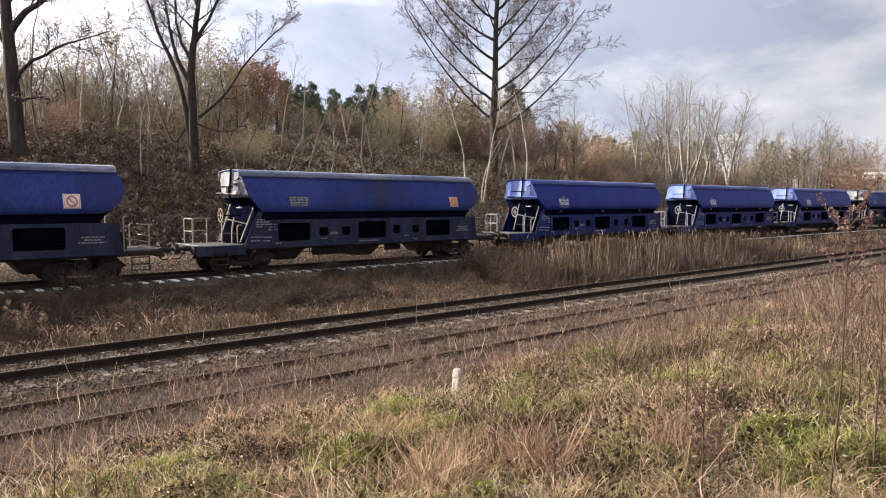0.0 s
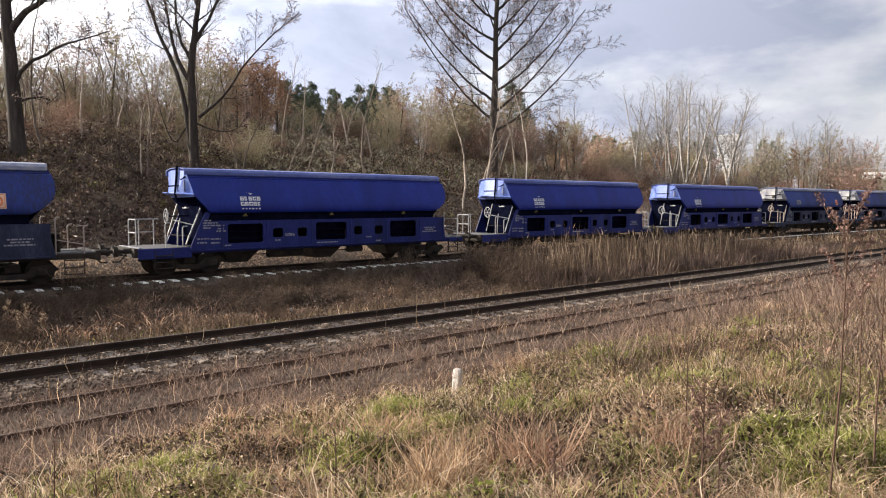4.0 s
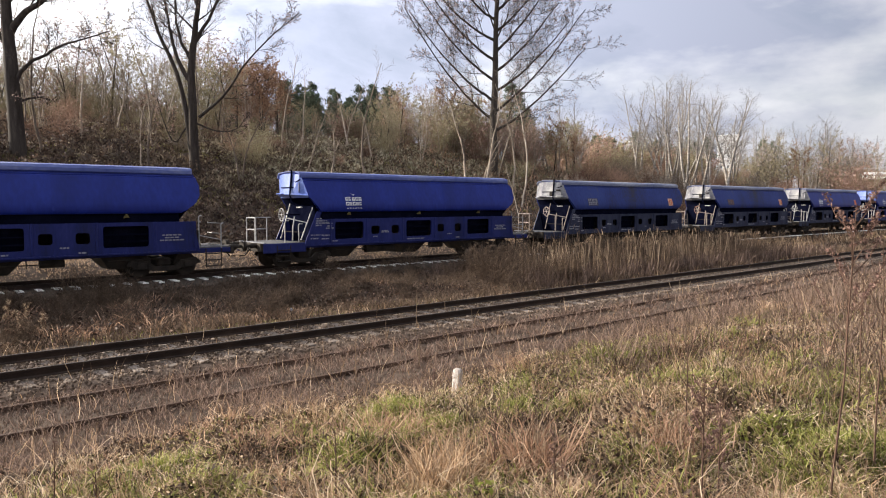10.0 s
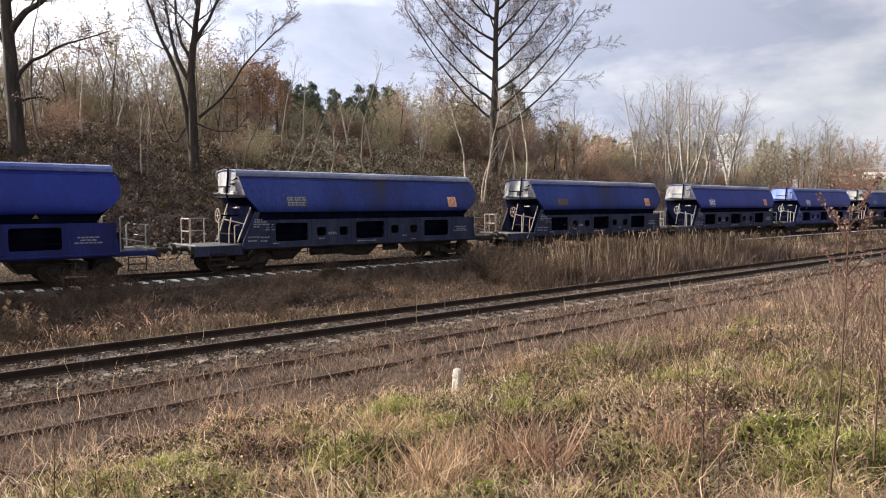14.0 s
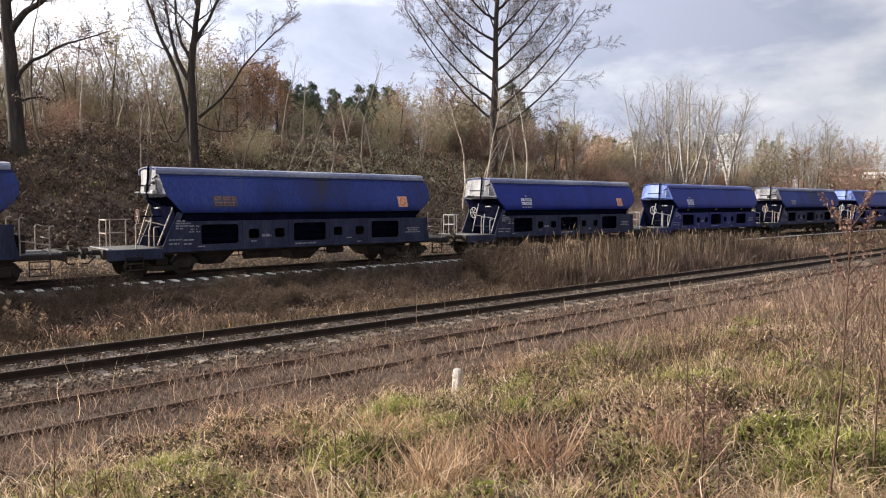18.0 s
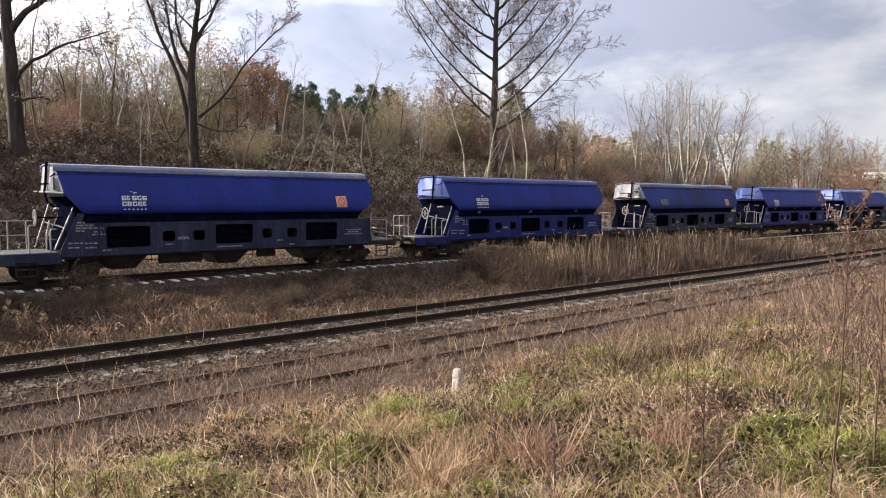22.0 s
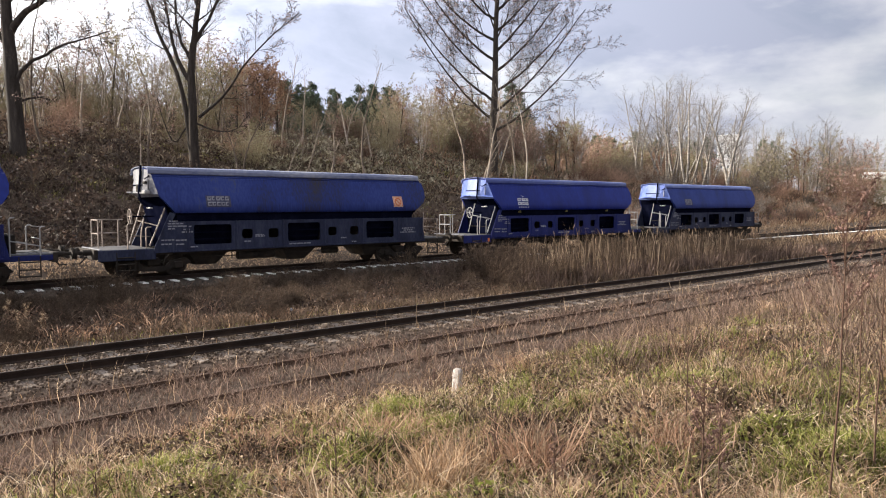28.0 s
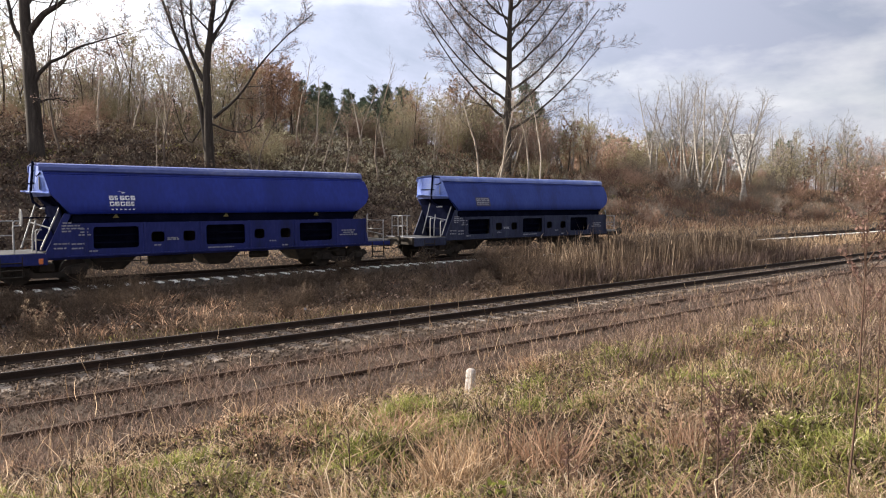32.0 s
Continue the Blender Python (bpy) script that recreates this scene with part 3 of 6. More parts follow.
    # sloping end sheets, their near-black colour standing in for shade
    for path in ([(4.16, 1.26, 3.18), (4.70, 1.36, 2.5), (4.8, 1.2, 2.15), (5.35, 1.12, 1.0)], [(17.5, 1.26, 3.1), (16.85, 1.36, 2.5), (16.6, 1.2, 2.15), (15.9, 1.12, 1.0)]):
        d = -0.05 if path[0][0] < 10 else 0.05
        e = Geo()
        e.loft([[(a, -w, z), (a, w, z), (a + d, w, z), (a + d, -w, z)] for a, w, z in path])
        part("end_sheet", e, M["navy"], W, "sloping hopper end coloured near-black for shade")
    # shade under the hull put into the shoulder's near-black colour
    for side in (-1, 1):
        part("hopper_shoulder", Geo().box((10.75, side * 1.30, 2.35), (11.9, 0.05, 0.36)), M["navy"], W, "recessed shoulder coloured near-black for shade under the hull")
    # added sheet: its near-black colour makes the shade of the open recess
    part("end_bulkhead", Geo().prism([(4.8, -1.3, 1.1), (4.8, 1.3, 1.1), (4.36, 1.3, 2.8), (4.36, -1.3, 2.8)], (0.04, 0, 0)), M["navy"], W, "added near-black sheet standing in for shade behind the ladder")
    # side skirts with their openings
    for side in (-1, 1):
        y = side * 1.38
        g = Geo()
        cols = sorted([(a, b, 1.24, 2.04) for a, b in BIG_HOLES] + [(a, b, 1.42, 1.82) for a, b in SMALL_HOLES])
        x = 4.6
        for a, b, z0, z1 in cols + [(17.3, 17.3, 0, 0)]:
            g.box(((x + a) / 2, y, 1.64), (a - x, 0.06, 0.80))
            if z0 > 1.3:
                g.box(((a + b) / 2, y, (1.24 + z0) / 2), (b - a, 0.06, z0 - 1.24))
                g.box(((a + b) / 2, y, (z1 + 2.04) / 2), (b - a, 0.06, 2.04 - z1))
            if b > a:
                for cx, dx in ((a, 1), (b, -1)):
                    for cz, dz in ((z0, 1), (z1, -1)):
                        g.prism([(cx, y - 0.03, cz), (cx + dx * 0.09, y - 0.03, cz), (cx + dx * 0.026, y - 0.03, cz + dz * 0.026), (cx, y - 0.03, cz + dz * 0.09)], (0, 0.06, 0))
            x = b
        g.box((10.95, y, 2.11), (12.7, 0.06, 0.14))
        g.box((10.95, y, 1.10), (12.7, 0.06, 0.28))
        g.box((10.95, y, 1.0), (12.7, 0.16, 0.05))
        g.prism([(3.9, y - 0.03, 0.97), (3.9, y - 0.03, 1.2), (4.52, y - 0.03, 2.55), (4.74, y - 0.03, 2.5), (4.6, y - 0.03, 2.18), (4.6, y - 0.03, 0.97)], (0, 0.06, 0))
        g.prism([(17.3, y - 0.03, 0.97), (17.5, y - 0.03, 0.97), (17.3, y - 0.03, 1.9)], (0, 0.06, 0))
        sk = part("side_skirt", g, low, W, "side sheet with cut-out openings")
        for s in (5.2, 7.25, 9.42, 11.52, 13.62, 15.75, 17.3):
            part("skirt_rib", Geo().box((s, y + side * 0.045, 1.64), (0.08, 0.04, 1.1), bevel=0.01), low, sk)
        # chutes and ribs carry the shade of the openings in their colour
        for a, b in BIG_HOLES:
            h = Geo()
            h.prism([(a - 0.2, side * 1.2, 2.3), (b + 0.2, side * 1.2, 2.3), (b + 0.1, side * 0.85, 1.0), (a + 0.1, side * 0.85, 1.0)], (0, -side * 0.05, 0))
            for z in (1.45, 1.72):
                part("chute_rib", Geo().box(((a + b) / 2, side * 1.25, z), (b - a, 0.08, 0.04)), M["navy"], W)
            part("chute_wall", h, M["navy"], W, "discharge chute coloured near-black for shade")
        sb = Geo()
        sb.box((10.4, side * 1.22, 0.98), (16.9, 0.12, 0.2), bevel=0.02)
        part("solebar", sb, M["rust"] if look_ != "clean" else low, W)
    inner = Geo()
    inner.prism([(5.4, 0, 2.6), (16.0, 0, 2.6), (15.6, 0, 1.0), (5.6, 0, 1.0)], (0, 0.04, 0))
    for s in (7.3, 8.45, 9.4, 11.5, 12.5, 13.6):
        inner.prism([(s, -1.1, 2.4), (s, 1.1, 2.4), (s, 0.9, 1.0), (s, -0.9, 1.0)], (0.04, 0, 0))
    part("inner_frame", inner, M["rust"], W, "dark inner bulkheads")
    sill = Geo()
    sill.box((10.4, 0, 1.0), (17.0, 0.4, 0.26), bevel=0.02)
    for s in (1.82, 18.92):
        sill.box((s, 0, 0.98), (0.16, 2.6, 0.36), bevel=0.02)
    part("underframe", sill, M["rust"], W, "grimy underframe")
    for s, d in ((1.74, -1), (19.0, 1)):
        for y in (-0.875, 0.875):
            b = Geo()
            b.tube([(s, y, 1.06), (s + d * 0.30, y, 1.06)], 0.11, 10)
            b.tube([(s + d * 0.28, y, 1.06), (s + d * 0.52, y, 1.06)], 0.07, 10)
            b.tube([(s + d * 0.51, y, 1.06), (s + d * 0.58, y, 1.06)], [0.23, 0.21], 14)
            part("buffer", b, M["rust"], W, "greasy steel buffer")
        c = Geo()
        c.tube([(s, 0, 1.0), (s + d * 0.45, 0, 0.98), (s + d * 0.6, 0, 0.86)], 0.05, 6)
        c.tube([(s, -0.3, 0.9), (s + d * 0.25, -0.3, 0.62), (s + d * 0.5, -0.26, 0.62)], 0.03, 6)
        part("coupling", c, M["rust"], W, "screw coupling and brake hose")
    # outlets below the floor
    for a, b in BIG_HOLES:
        m = (a + b) / 2
        o = Geo()
        top = [(m - 0.95, -1.0, 1.02), (m + 0.95, -1.0, 1.02), (m + 0.95, 1.0, 1.02), (m - 0.95, 1.0, 1.02)]
        bot = [(m - 0.42, -0.62, 0.36), (m + 0.42, -0.62, 0.36), (m + 0.42, 0.62, 0.36), (m - 0.42, 0.62, 0.36)]
        o.add(top + bot, [(0, 1, 5, 4), (1, 2, 6, 5), (2, 3, 7, 6), (3, 0, 4, 7), (4, 5, 6, 7), (3, 2, 1, 0)])
        part("outlet", o, M["rust"], W, "rusty discharge outlet")
        t = Geo()
        t.tube([(m - 0.6, -1.15, 0.72), (m + 1.5, -1.15, 0.72)], 0.022, 5)
        t.tube([(m + 0.9, -1.15, 0.95), (m + 0.9, -1.15, 0.6)], 0.02, 5)
        part("outlet_lever", t, M["rust"], W)
    # leading platform
    d = Geo()
    d.box((2.95, 0, 1.13), (1.9, 2.6, 0.05), bevel=0.015)
    part("platform", d, M["deck"], W, "pale dusty leading platform")
    for y in (-1.3, 1.3):
        part("platform_beam", Geo().box((2.92, y, 0.93), (2.1, 0.06, 0.42), bevel=0.02), low, W)
    for x, z in ((1.99, 1.16), (1.86, 1.02)):
        part("platform_step", Geo().box((x, 0, z), (0.1, 2.5, 0.05), bevel=0.015), M["dust"], W, "whitened step along the platform edge")
    for y in (-1.1, -0.35, 0.45, 1.15):
        part("step_bracket", Geo().tube([(2.0, y, 1.14), (1.84, y, 1.0), (1.84, y, 0.86)], 0.018, 5), M["dust"], W)
    for y, xs in ((1.22, (2.32, 2.72, 3.33)), (-1.25, (2.95, 3.63))):
        for i, s in enumerate(xs):
            top = 2.24 if y > 0 else (2.13, 1.98)[i]
            h = Geo()
            h.tube([(s, y, 1.12), (s, y, top - 0.06), (s + 0.04, y, top), (s + 0.2, y, top)], 0.026, 6)
            part("handrail_post", h, tube_mat, W, "pale tubular post")
        if y > 0:
            for z in (1.7, 2.24):
                part("handrail", Geo().tube([(xs[0], y, z), (xs[-1], y, z)], 0.024, 6), tube_mat, W, "pale tubular handrail")
    for z in (1.7, 2.24):
        part("end_railing", Geo().tube([(2.32, 0.3, z), (2.32, 1.22, z)], 0.024, 6), tube_mat, W, "pale end railing")
    part("end_post", Geo().tube([(2.32, 0.3, 1.12), (2.32, 0.3, 2.24)], 0.025, 6), tube_mat, W, "pale tubular post")
    for y, x0, z0, x1, z1 in ((-1.2, 3.77, 1.25, 4.40, 2.72), (-0.1, 3.36, 1.3, 3.86, 2.88)):
        part("ladder_rail", Geo().tube([(x0, y, z0), (x1, y, z1)], 0.03, 6), tube_mat, W, "pale leaning ladder rail")
    part("ladder_rung", Geo().tube([(3.66, -0.1, 2.22), (4.10, -1.2, 2.02)], 0.026, 5), tube_mat, W, "pale ladder rung")
    part("ladder_rung", Geo().tube([(3.45, -0.1, 1.62), (3.95, -1.2, 1.58)], 0.022, 5), M["rust"], W)
    part("gear_lever", Geo().tube([(3.6, -0.75, 1.2), (3.62, -0.75, 1.8), (3.74, -0.7, 2.3)], 0.03, 6), tube_mat, W, "pale gear lever")
    if look_ != "faded":
        n = 16
        ringp = [(3.36, -0.2 + 0.25 * math.cos(2 * math.pi * k / n), 2.38 + 0.29 * math.sin(2 * math.pi * k / n)) for k in range(n + 1)]
        hw = part("handbrake_wheel", Geo().tube(ringp, 0.024, 6), M["orange_ink"] if look_ == "rusty" else tube_mat, W, "handbrake wheel on the end sheet")
        for k in range(3):
            q = math.pi * k / 3
            part("spoke", Geo().tube([(3.36, -0.2 + 0.24 * math.cos(q), 2.38 + 0.28 * math.sin(q)), (3.36, -0.2 - 0.24 * math.cos(q), 2.38 - 0.28 * math.sin(q))], 0.014, 5), tube_mat, hw)
        part("brake_shaft", Geo().tube([(3.36, -0.2, 2.38), (4.3, -0.2, 2.38)], 0.03, 5), M["navy"], W)
    # trailing end rails and steps
    for y in (-1.25, 1.1):
        h = Geo()
        for s, z in ((17.52, 2.4), (18.45, 2.08)):
            part("end_rail", Geo().tube([(s, y, 0.9), (s, y, z - 0.06), (s + 0.05, y + 0.03, z), (s + 0.2, y + 0.25, z)], 0.027, 6), tube_mat, W, "pale grab rail")
    for z in (1.18, 1.66, 2.08):
        part("end_bar", Geo().tube([(18.45, -1.25, z), (18.45, 0.1, z)], 0.022, 5), tube_mat, W, "pale cross rail of the trailing end")
    part("trailing_deck", Geo().box((18.2, 0, 1.1), (1.4, 2.5, 0.05), bevel=0.01), M["deck"], W, "trailing end deck")
    for y in (-1.25, 1.1):
        h = Geo()
        h.tube([(17.52, y, 1.6), (18.45, y, 1.4)], 0.02, 5)
        part("side_bar", h, tube_mat, W)
    box = Geo()
    box.box((17.68, 0, 1.45), (0.22, 1.5, 0.7), bevel=0.04)
    part("end_box", box, M["rust"], W, "dark gear box on the trailing end")
    for s in (2.45, 17.7):
        st = Geo()
        for z in (0.34, 0.58, 0.84):
            st.box((s + 0.4, -1.3, z), (0.66, 0.2, 0.035), bevel=0.01)
        for e in (0.07, 0.73):
            st.box((s + e, -1.32, 0.68), (0.03, 0.06, 0.74))
        part("footstep", st, M["rust"], W, "iron footstep")
    part("air_tank", Geo().tube([(7.6, -0.7, 0.68), (9.3, -0.7, 0.68)], 0.19, 10), M["rust"], W, "brake air tank", True)
    part("air_tank", Geo().tube([(11.9, -0.55, 0.7), (12.7, -0.55, 0.7)], 0.16, 10), M["rust"], W, "brake air tank", True)
    # bogies
    for c in (4.0, 16.2):
        B = Geo()
        for y in (-1.02, 1.02):
            prof = [(-1.45, 0.52), (-1.25, 0.72), (-0.6, 0.62), (-0.4, 0.42), (0.4, 0.42), (0.6, 0.62), (1.25, 0.72), (1.45, 0.52), (1.2, 0.42), (0.75, 0.36), (0.45, 0.24), (-0.45, 0.24), (-0.75, 0.36), (-1.2, 0.42)]
            B.prism([(c + a, y - 0.07, b) for a, b in prof], (0, 0.14, 0))
            for a in (-0.9, 0.9):
                B.box((c + a, y * 1.05, 0.46), (0.34, 0.2, 0.26), bevel=0.03)
                for q in (-0.28, 0.28):
                    B.tube([(c + a + q, y, 0.34), (c + a + q, y, 0.62)], 0.08, 8)
        B.box((c, 0, 0.6), (0.5, 2.0, 0.3), bevel=0.03)
        bog = part("bogie_frame", B, M["rust"], W, "dark cast bogie frame")
        for a in (-0.9, 0.9):
            w = Geo()
            for y in (-0.75, 0.75):
                s = 1 if y > 0 else -1
                w.tube([(0, y - 0.07 * s - s * 0.0, 0), (0, y - 0.04 * s, 0)], [0.49, 0.48], 24)
                w.tube([(0, y - 0.04 * s, 0), (0, y + 0.065 * s, 0)], [0.465, 0.455], 24)
                w.tube([(0, y + 0.06 * s, 0), (0, y + 0.11 * s, 0)], [0.14, 0.12], 12)
                for k in range(4):
                    q = k * math.pi / 2
                    w.box((0.28 * math.cos(q), y + 0.072 * s, 0.28 * math.sin(q)), (0.06, 0.02, 0.06))
            w.tube([(0, -0.75, 0), (0, 0.75, 0)], 0.08, 8)
            ws = part("wheelset", w, M["rust"], bog, "rusty steel wheelset", True)
            ws.location = (c + a, 0, 0.46)
    # lettering as plain bars
    rr = random.Random(len(label))
    ink = M["white"] if look_ in ("clean", "mixed") else M["orange_ink"] if look_ == "rusty" else M["dim_white"]
    if look_ in ("clean", "mixed"):
        for row, z0 in enumerate((3.02, 2.80)):
            for k in range(5):
                s0, w = 6.03 + k * 0.188, (0.16, 0.11, 0.16, 0.15, 0.16)[(k + 2 * row) % 5]
                for a, b, c, e in ((0, w, 0.125, 0.165), (0, 0.045, 0.0, 0.15), (0, w, 0.0, 0.04), (w - 0.045, w, 0.0, 0.09), (0.02, w, 0.062, 0.098))[: 5 - (k + row) % 2]:
                    decal("logo_bar", s0 + a, s0 + b, z0 + c, z0 + e, ink, W)
        g = Geo()
        y = side_y(3.3) - 0.006
        g.prism([(6.34, y, 3.36), (6.62, y + 0.01, 3.31), (6.44, y - 0.01, 3.23), (6.53, y, 3.30)], (0, -0.006, 0))
        part("logo_mark", g, ink, W, "white emblem above the lettering")
        for k in range(6):
            decal("logo_dot", 6.08 + k * 0.15, 6.15 + k * 0.15, 2.655, 2.70, ink, W)
        for s in (6.25, 10.5, 14.7) if look_ == "clean" else ():
            g = Geo()
            g.prism([(s - 0.11, -1.30, 2.36), (s + 0.11, -1.30, 2.36), (s, -1.36, 2.5)], (0, -0.1, 0))
            part("warning_mark", g, M["yellow"], W, "small yellow warning mark")
    else:
        decal("logo_field", 5.96, 7.02, 2.74, 3.22, M["panel"], W, "scrubbed lettering panel")
        for row, z0 in enumerate((3.02, 2.80)):
            for k in range(5):
                s0, w = 6.03 + k * 0.188, (0.16, 0.11, 0.16, 0.15, 0.16)[(k + 2 * row) % 5]
                for a, b, c, e in ((0, w, 0.12, 0.165), (0, 0.05, 0.0, 0.15), (0, w, 0.0, 0.045), (w - 0.05, w, 0.0, 0.09))[: 4 - (k + row) % 2]:
                    decal("logo_bar", s0 + a, s0 + b, z0 + c, z0 + e, M["dim_white"] if look_ != "rusty" else M["orange_ink"], W, lift=0.012)
    rows = [(4.46, 0.34, 2.2), (4.42, 0.6, 2.1), (4.42, 0.75, 2.0), (4.42, 0.3, 1.9), (5.0, 0.36, 1.98), (5.02, 0.26, 1.86), (4.96, 0.44, 1.76), (4.15, 0.5, 1.46), (4.15, 0.4, 1.3), (4.72, 0.42, 1.44), (4.72, 0.38, 1.28), (5.3, 0.3, 1.16),
            (16.0, 0.8, 1.66), (16.1, 0.6, 1.56), (15.9, 0.95, 1.46), (9.7, 1.1, 1.12), (8.1, 0.45, 1.5), (8.1, 0.4, 1.56), (7.6, 0.3, 1.3), (12.4, 0.3, 1.3), (13.0, 0.26, 1.1)]
    for s, w, z in rows:
        e = s
        while e < s + w - 0.03:
            n = min(rr.uniform(0.07, 0.2), s + w - e)
            decal("lettering_bar", e, e + n, z - 0.026, z + 0.026, M["dim_white"], W, skirt=True)
            e += n + 0.035
    return W


def sign(W, kind):
    """The square sign near the trailing end of a wagon's side."""
    if kind == "none":
        return
    p = decal("sign_plate", 15.45, 16.02, 2.72, 3.24, M["white"] if kind == "white" else M["peach"], W, {"orange": "square orange sign with a round ban mark", "white": "white sign with a round red ban mark"}[kind])
    n = 16
    ring = []
    for k in range(n + 1):
        z = 2.98 + 0.17 * math.sin(2 * math.pi * k / n)
        ring.append((15.735 + 0.17 * math.cos(2 * math.pi * k / n), side_y(z) - 0.012, z))
    g = Geo()
    g.tube(ring, 0.03, 5)
    mid = [(ring[6][0] + (ring[14][0] - ring[6][0]) * q, 0, ring[6][2] + (ring[14][2] - ring[6][2]) * q) for q in (0, 0.25, 0.5, 0.75, 1)]
    g.tube([(a, side_y(c) - 0.012, c) for a, _, c in mid], 0.024, 5)
    part("sign_mark", g, M["orange"], p, "red-orange ban ring")
    e = Geo()
    for a in (15.49, 15.98):
        e.tube([(a, side_y(z) - 0.008, z) for z in (2.76, 2.9, 3.05, 3.2)], 0.012, 4)
    for z in (2.76, 3.2):
        e.tube([(15.49, side_y(z) - 0.008, z), (15.98, side_y(z) - 0.008, z)], 0.012, 4)
    part("sign_border", e, M["orange"], p)


LABELS = {"rusty": "weathered dark blue covered hopper wagon with orange lettering panel", "mixed": "royal blue covered hopper wagon with white lettering and dusty skirts", "clean": "clean royal blue covered hopper wagon with white lettering", "faded": "faded blue covered hopper wagon with pale lettering panel", "grimy": "dusty weathered dark blue covered hopper wagon with pale lettering panel"}
ORDER = [("grimy", "white"), ("grimy", "orange"), ("clean", "none"), ("clean", "none"), ("clean", "none"), ("grimy", "orange"), ("rusty", "orange"), ("mixed", "orange"), ("clean", "none"), ("grimy", "orange"), ("clean", "none"), ("faded", "none")]
SPEED, GAIN, LEAD = 5.1545, 0.0178, 9.193


def build_train():
    masters, train = {}, []
    for k, (style, plate) in enumerate(ORDER):
        if style not in masters:
            masters[style] = make_wagon(style, LABELS[style])
            w = masters[style]
        else:
            w = copy_thing(masters[style], Matrix())
        train.append(w)
    for w, (style, plate) in zip(train, ORDER):
        sign(w, plate)
    # added orange block: a sunlit glint at the steps put into colour
    part("brake_lever", Geo().box((3.75, -1.34, 0.86), (0.14, 0.06, 0.2), bevel=0.02), M["orange"], train[10], "small orange block standing in for a sunlit glint")
    return train


TRAIN = build_train()


# ---- grass, weeds and reeds ----
def blades(name, P, h, w, lean, mat, droop=0.0, curl=0.25):
    """Bent tapering blades, one strip of three lengths each, joined; curl bows them sideways."""
    n = len(P)
    bow = np.stack([-lean[:, 1], lean[:, 0], np.zeros(n)], -1) * rng.normal(0, curl, n)[:, None]
    a = rng.uniform(0, 2 * math.pi, n)
    side = np.stack([np.cos(a), np.sin(a), np.zeros(n)], -1) * (w[:, None] / 2)
    L = np.concatenate([lean, np.zeros((n, 1))], 1)
    rows = []
    for t, k in ((0.0, 1.0), (0.38, 0.95), (0.72, 0.7)):
        c = P + L * t ** 1.5 + bow * math.sin(math.pi * t)
        c[:, 2] += h * (t * (1 + droop) - droop * t * t) - (0.03 if t == 0 else 0)
        rows += [c - side * k, c + side * k]
    tip = P + L
    tip[:, 2] += h
    co = np.stack(rows + [tip], 1).reshape(-1, 3)
    o = np.arange(n)[:, None] * 7
    tris = np.concatenate([o + [0, 1, 3], o + [0, 3, 2], o + [2, 3, 5], o + [2, 5, 4], o + [4, 5, 6]], 1).reshape(-1, 3)
    return tri_mesh(name, co, tris, mat)


def patchy(x, y, s, seed):
    return np.array([noise.noise((a * s + seed, b * s, seed)) for a, b in zip(x, y)])


def sow(n, r0, r1, y0, y1, power=1.0):
    """Places thinning out with the distance from the standpoint, inside the wedge that it looks into."""
    k = n * 5
    r = (r0 ** (1 / power) + (r1 ** (1 / power) - r0 ** (1 / power)) * rng.uniform(0, 1, k)) ** power
    a = np.radians(YAW + rng.uniform(-38, 38, k))
    x, y = r * np.cos(a), r * np.sin(a)
    ok = (y > y0) & (y < y1)
    return x[ok][:n], y[ok][:n], r[ok][:n]


def field(name, label, n, r0, r1, y0, y1, mat, hmin, hmax, wid, lean, keep=None, power=2.0, seed=0, clump=0, spread=0.1, droop=0.0, category="grass", where=None, curl=0.25):
    """Scattered blades, or with clump > 0 tussocks of that many blades that arch outwards."""
    x, y, r = sow(n, r0, r1, y0, y1, power)
    if where is not None:
        v = where(x, y)
        x, y, r = x[v], y[v], r[v]
    if keep is not None:
        v = patchy(x, y, keep[0], seed) > keep[1] + rng.normal(0, keep[2], len(x))
        x, y, r = x[v], y[v], r[v]
    tall = np.clip(1 + 0.7 * patchy(x, y, 0.5, seed + 3), 0.4, 1.8)
    m = len(x)
    if clump:
        size = rng.uniform(0.6, 1.4, m)
        k = np.repeat(np.arange(m), clump)
        a = rng.uniform(0, 2 * math.pi, len(k))
        d = np.abs(rng.normal(0, 1, len(k))) * spread * size[k]
        x, y, r = x[k] + d * np.cos(a), y[k] + d * np.sin(a), r[k]
        h = rng.uniform(hmin, hmax, len(k)) * tall[k] * size[k]
        l = np.stack([np.cos(a), np.sin(a)], -1) * (h * rng.uniform(0.15, lean, len(k)))[:, None]
        l += rng.normal(0, 0.12, l.shape) * h[:, None]
        m = len(k)
    else:
        h = rng.uniform(hmin, hmax, m) * tall
        a = rng.uniform(0, 2 * math.pi, m)
        l = np.stack([np.cos(a), np.sin(a)], -1) * (h * rng.uniform(0.1, lean, m))[:, None]
    P = np.stack([x, y, height(x, y)], -1)
    w = wid * (0.55 + r / 12.0) * rng.uniform(0.6, 1.4, m)
    return tagged(new(name, blades(name, P, h, w, l, mat, droop, curl)), label, category, kind="stuff")


def ray_place(px, depth):
    """The ground place straight below the sight line at that part of the view's width (-1 to 1) and depth."""
    a = radians(YAW)
    u = px * math.tan(radians(64.75 / 2))
    return (depth * (math.cos(a) + u * math.sin(a)), depth * (math.sin(a) - u * math.cos(a)))


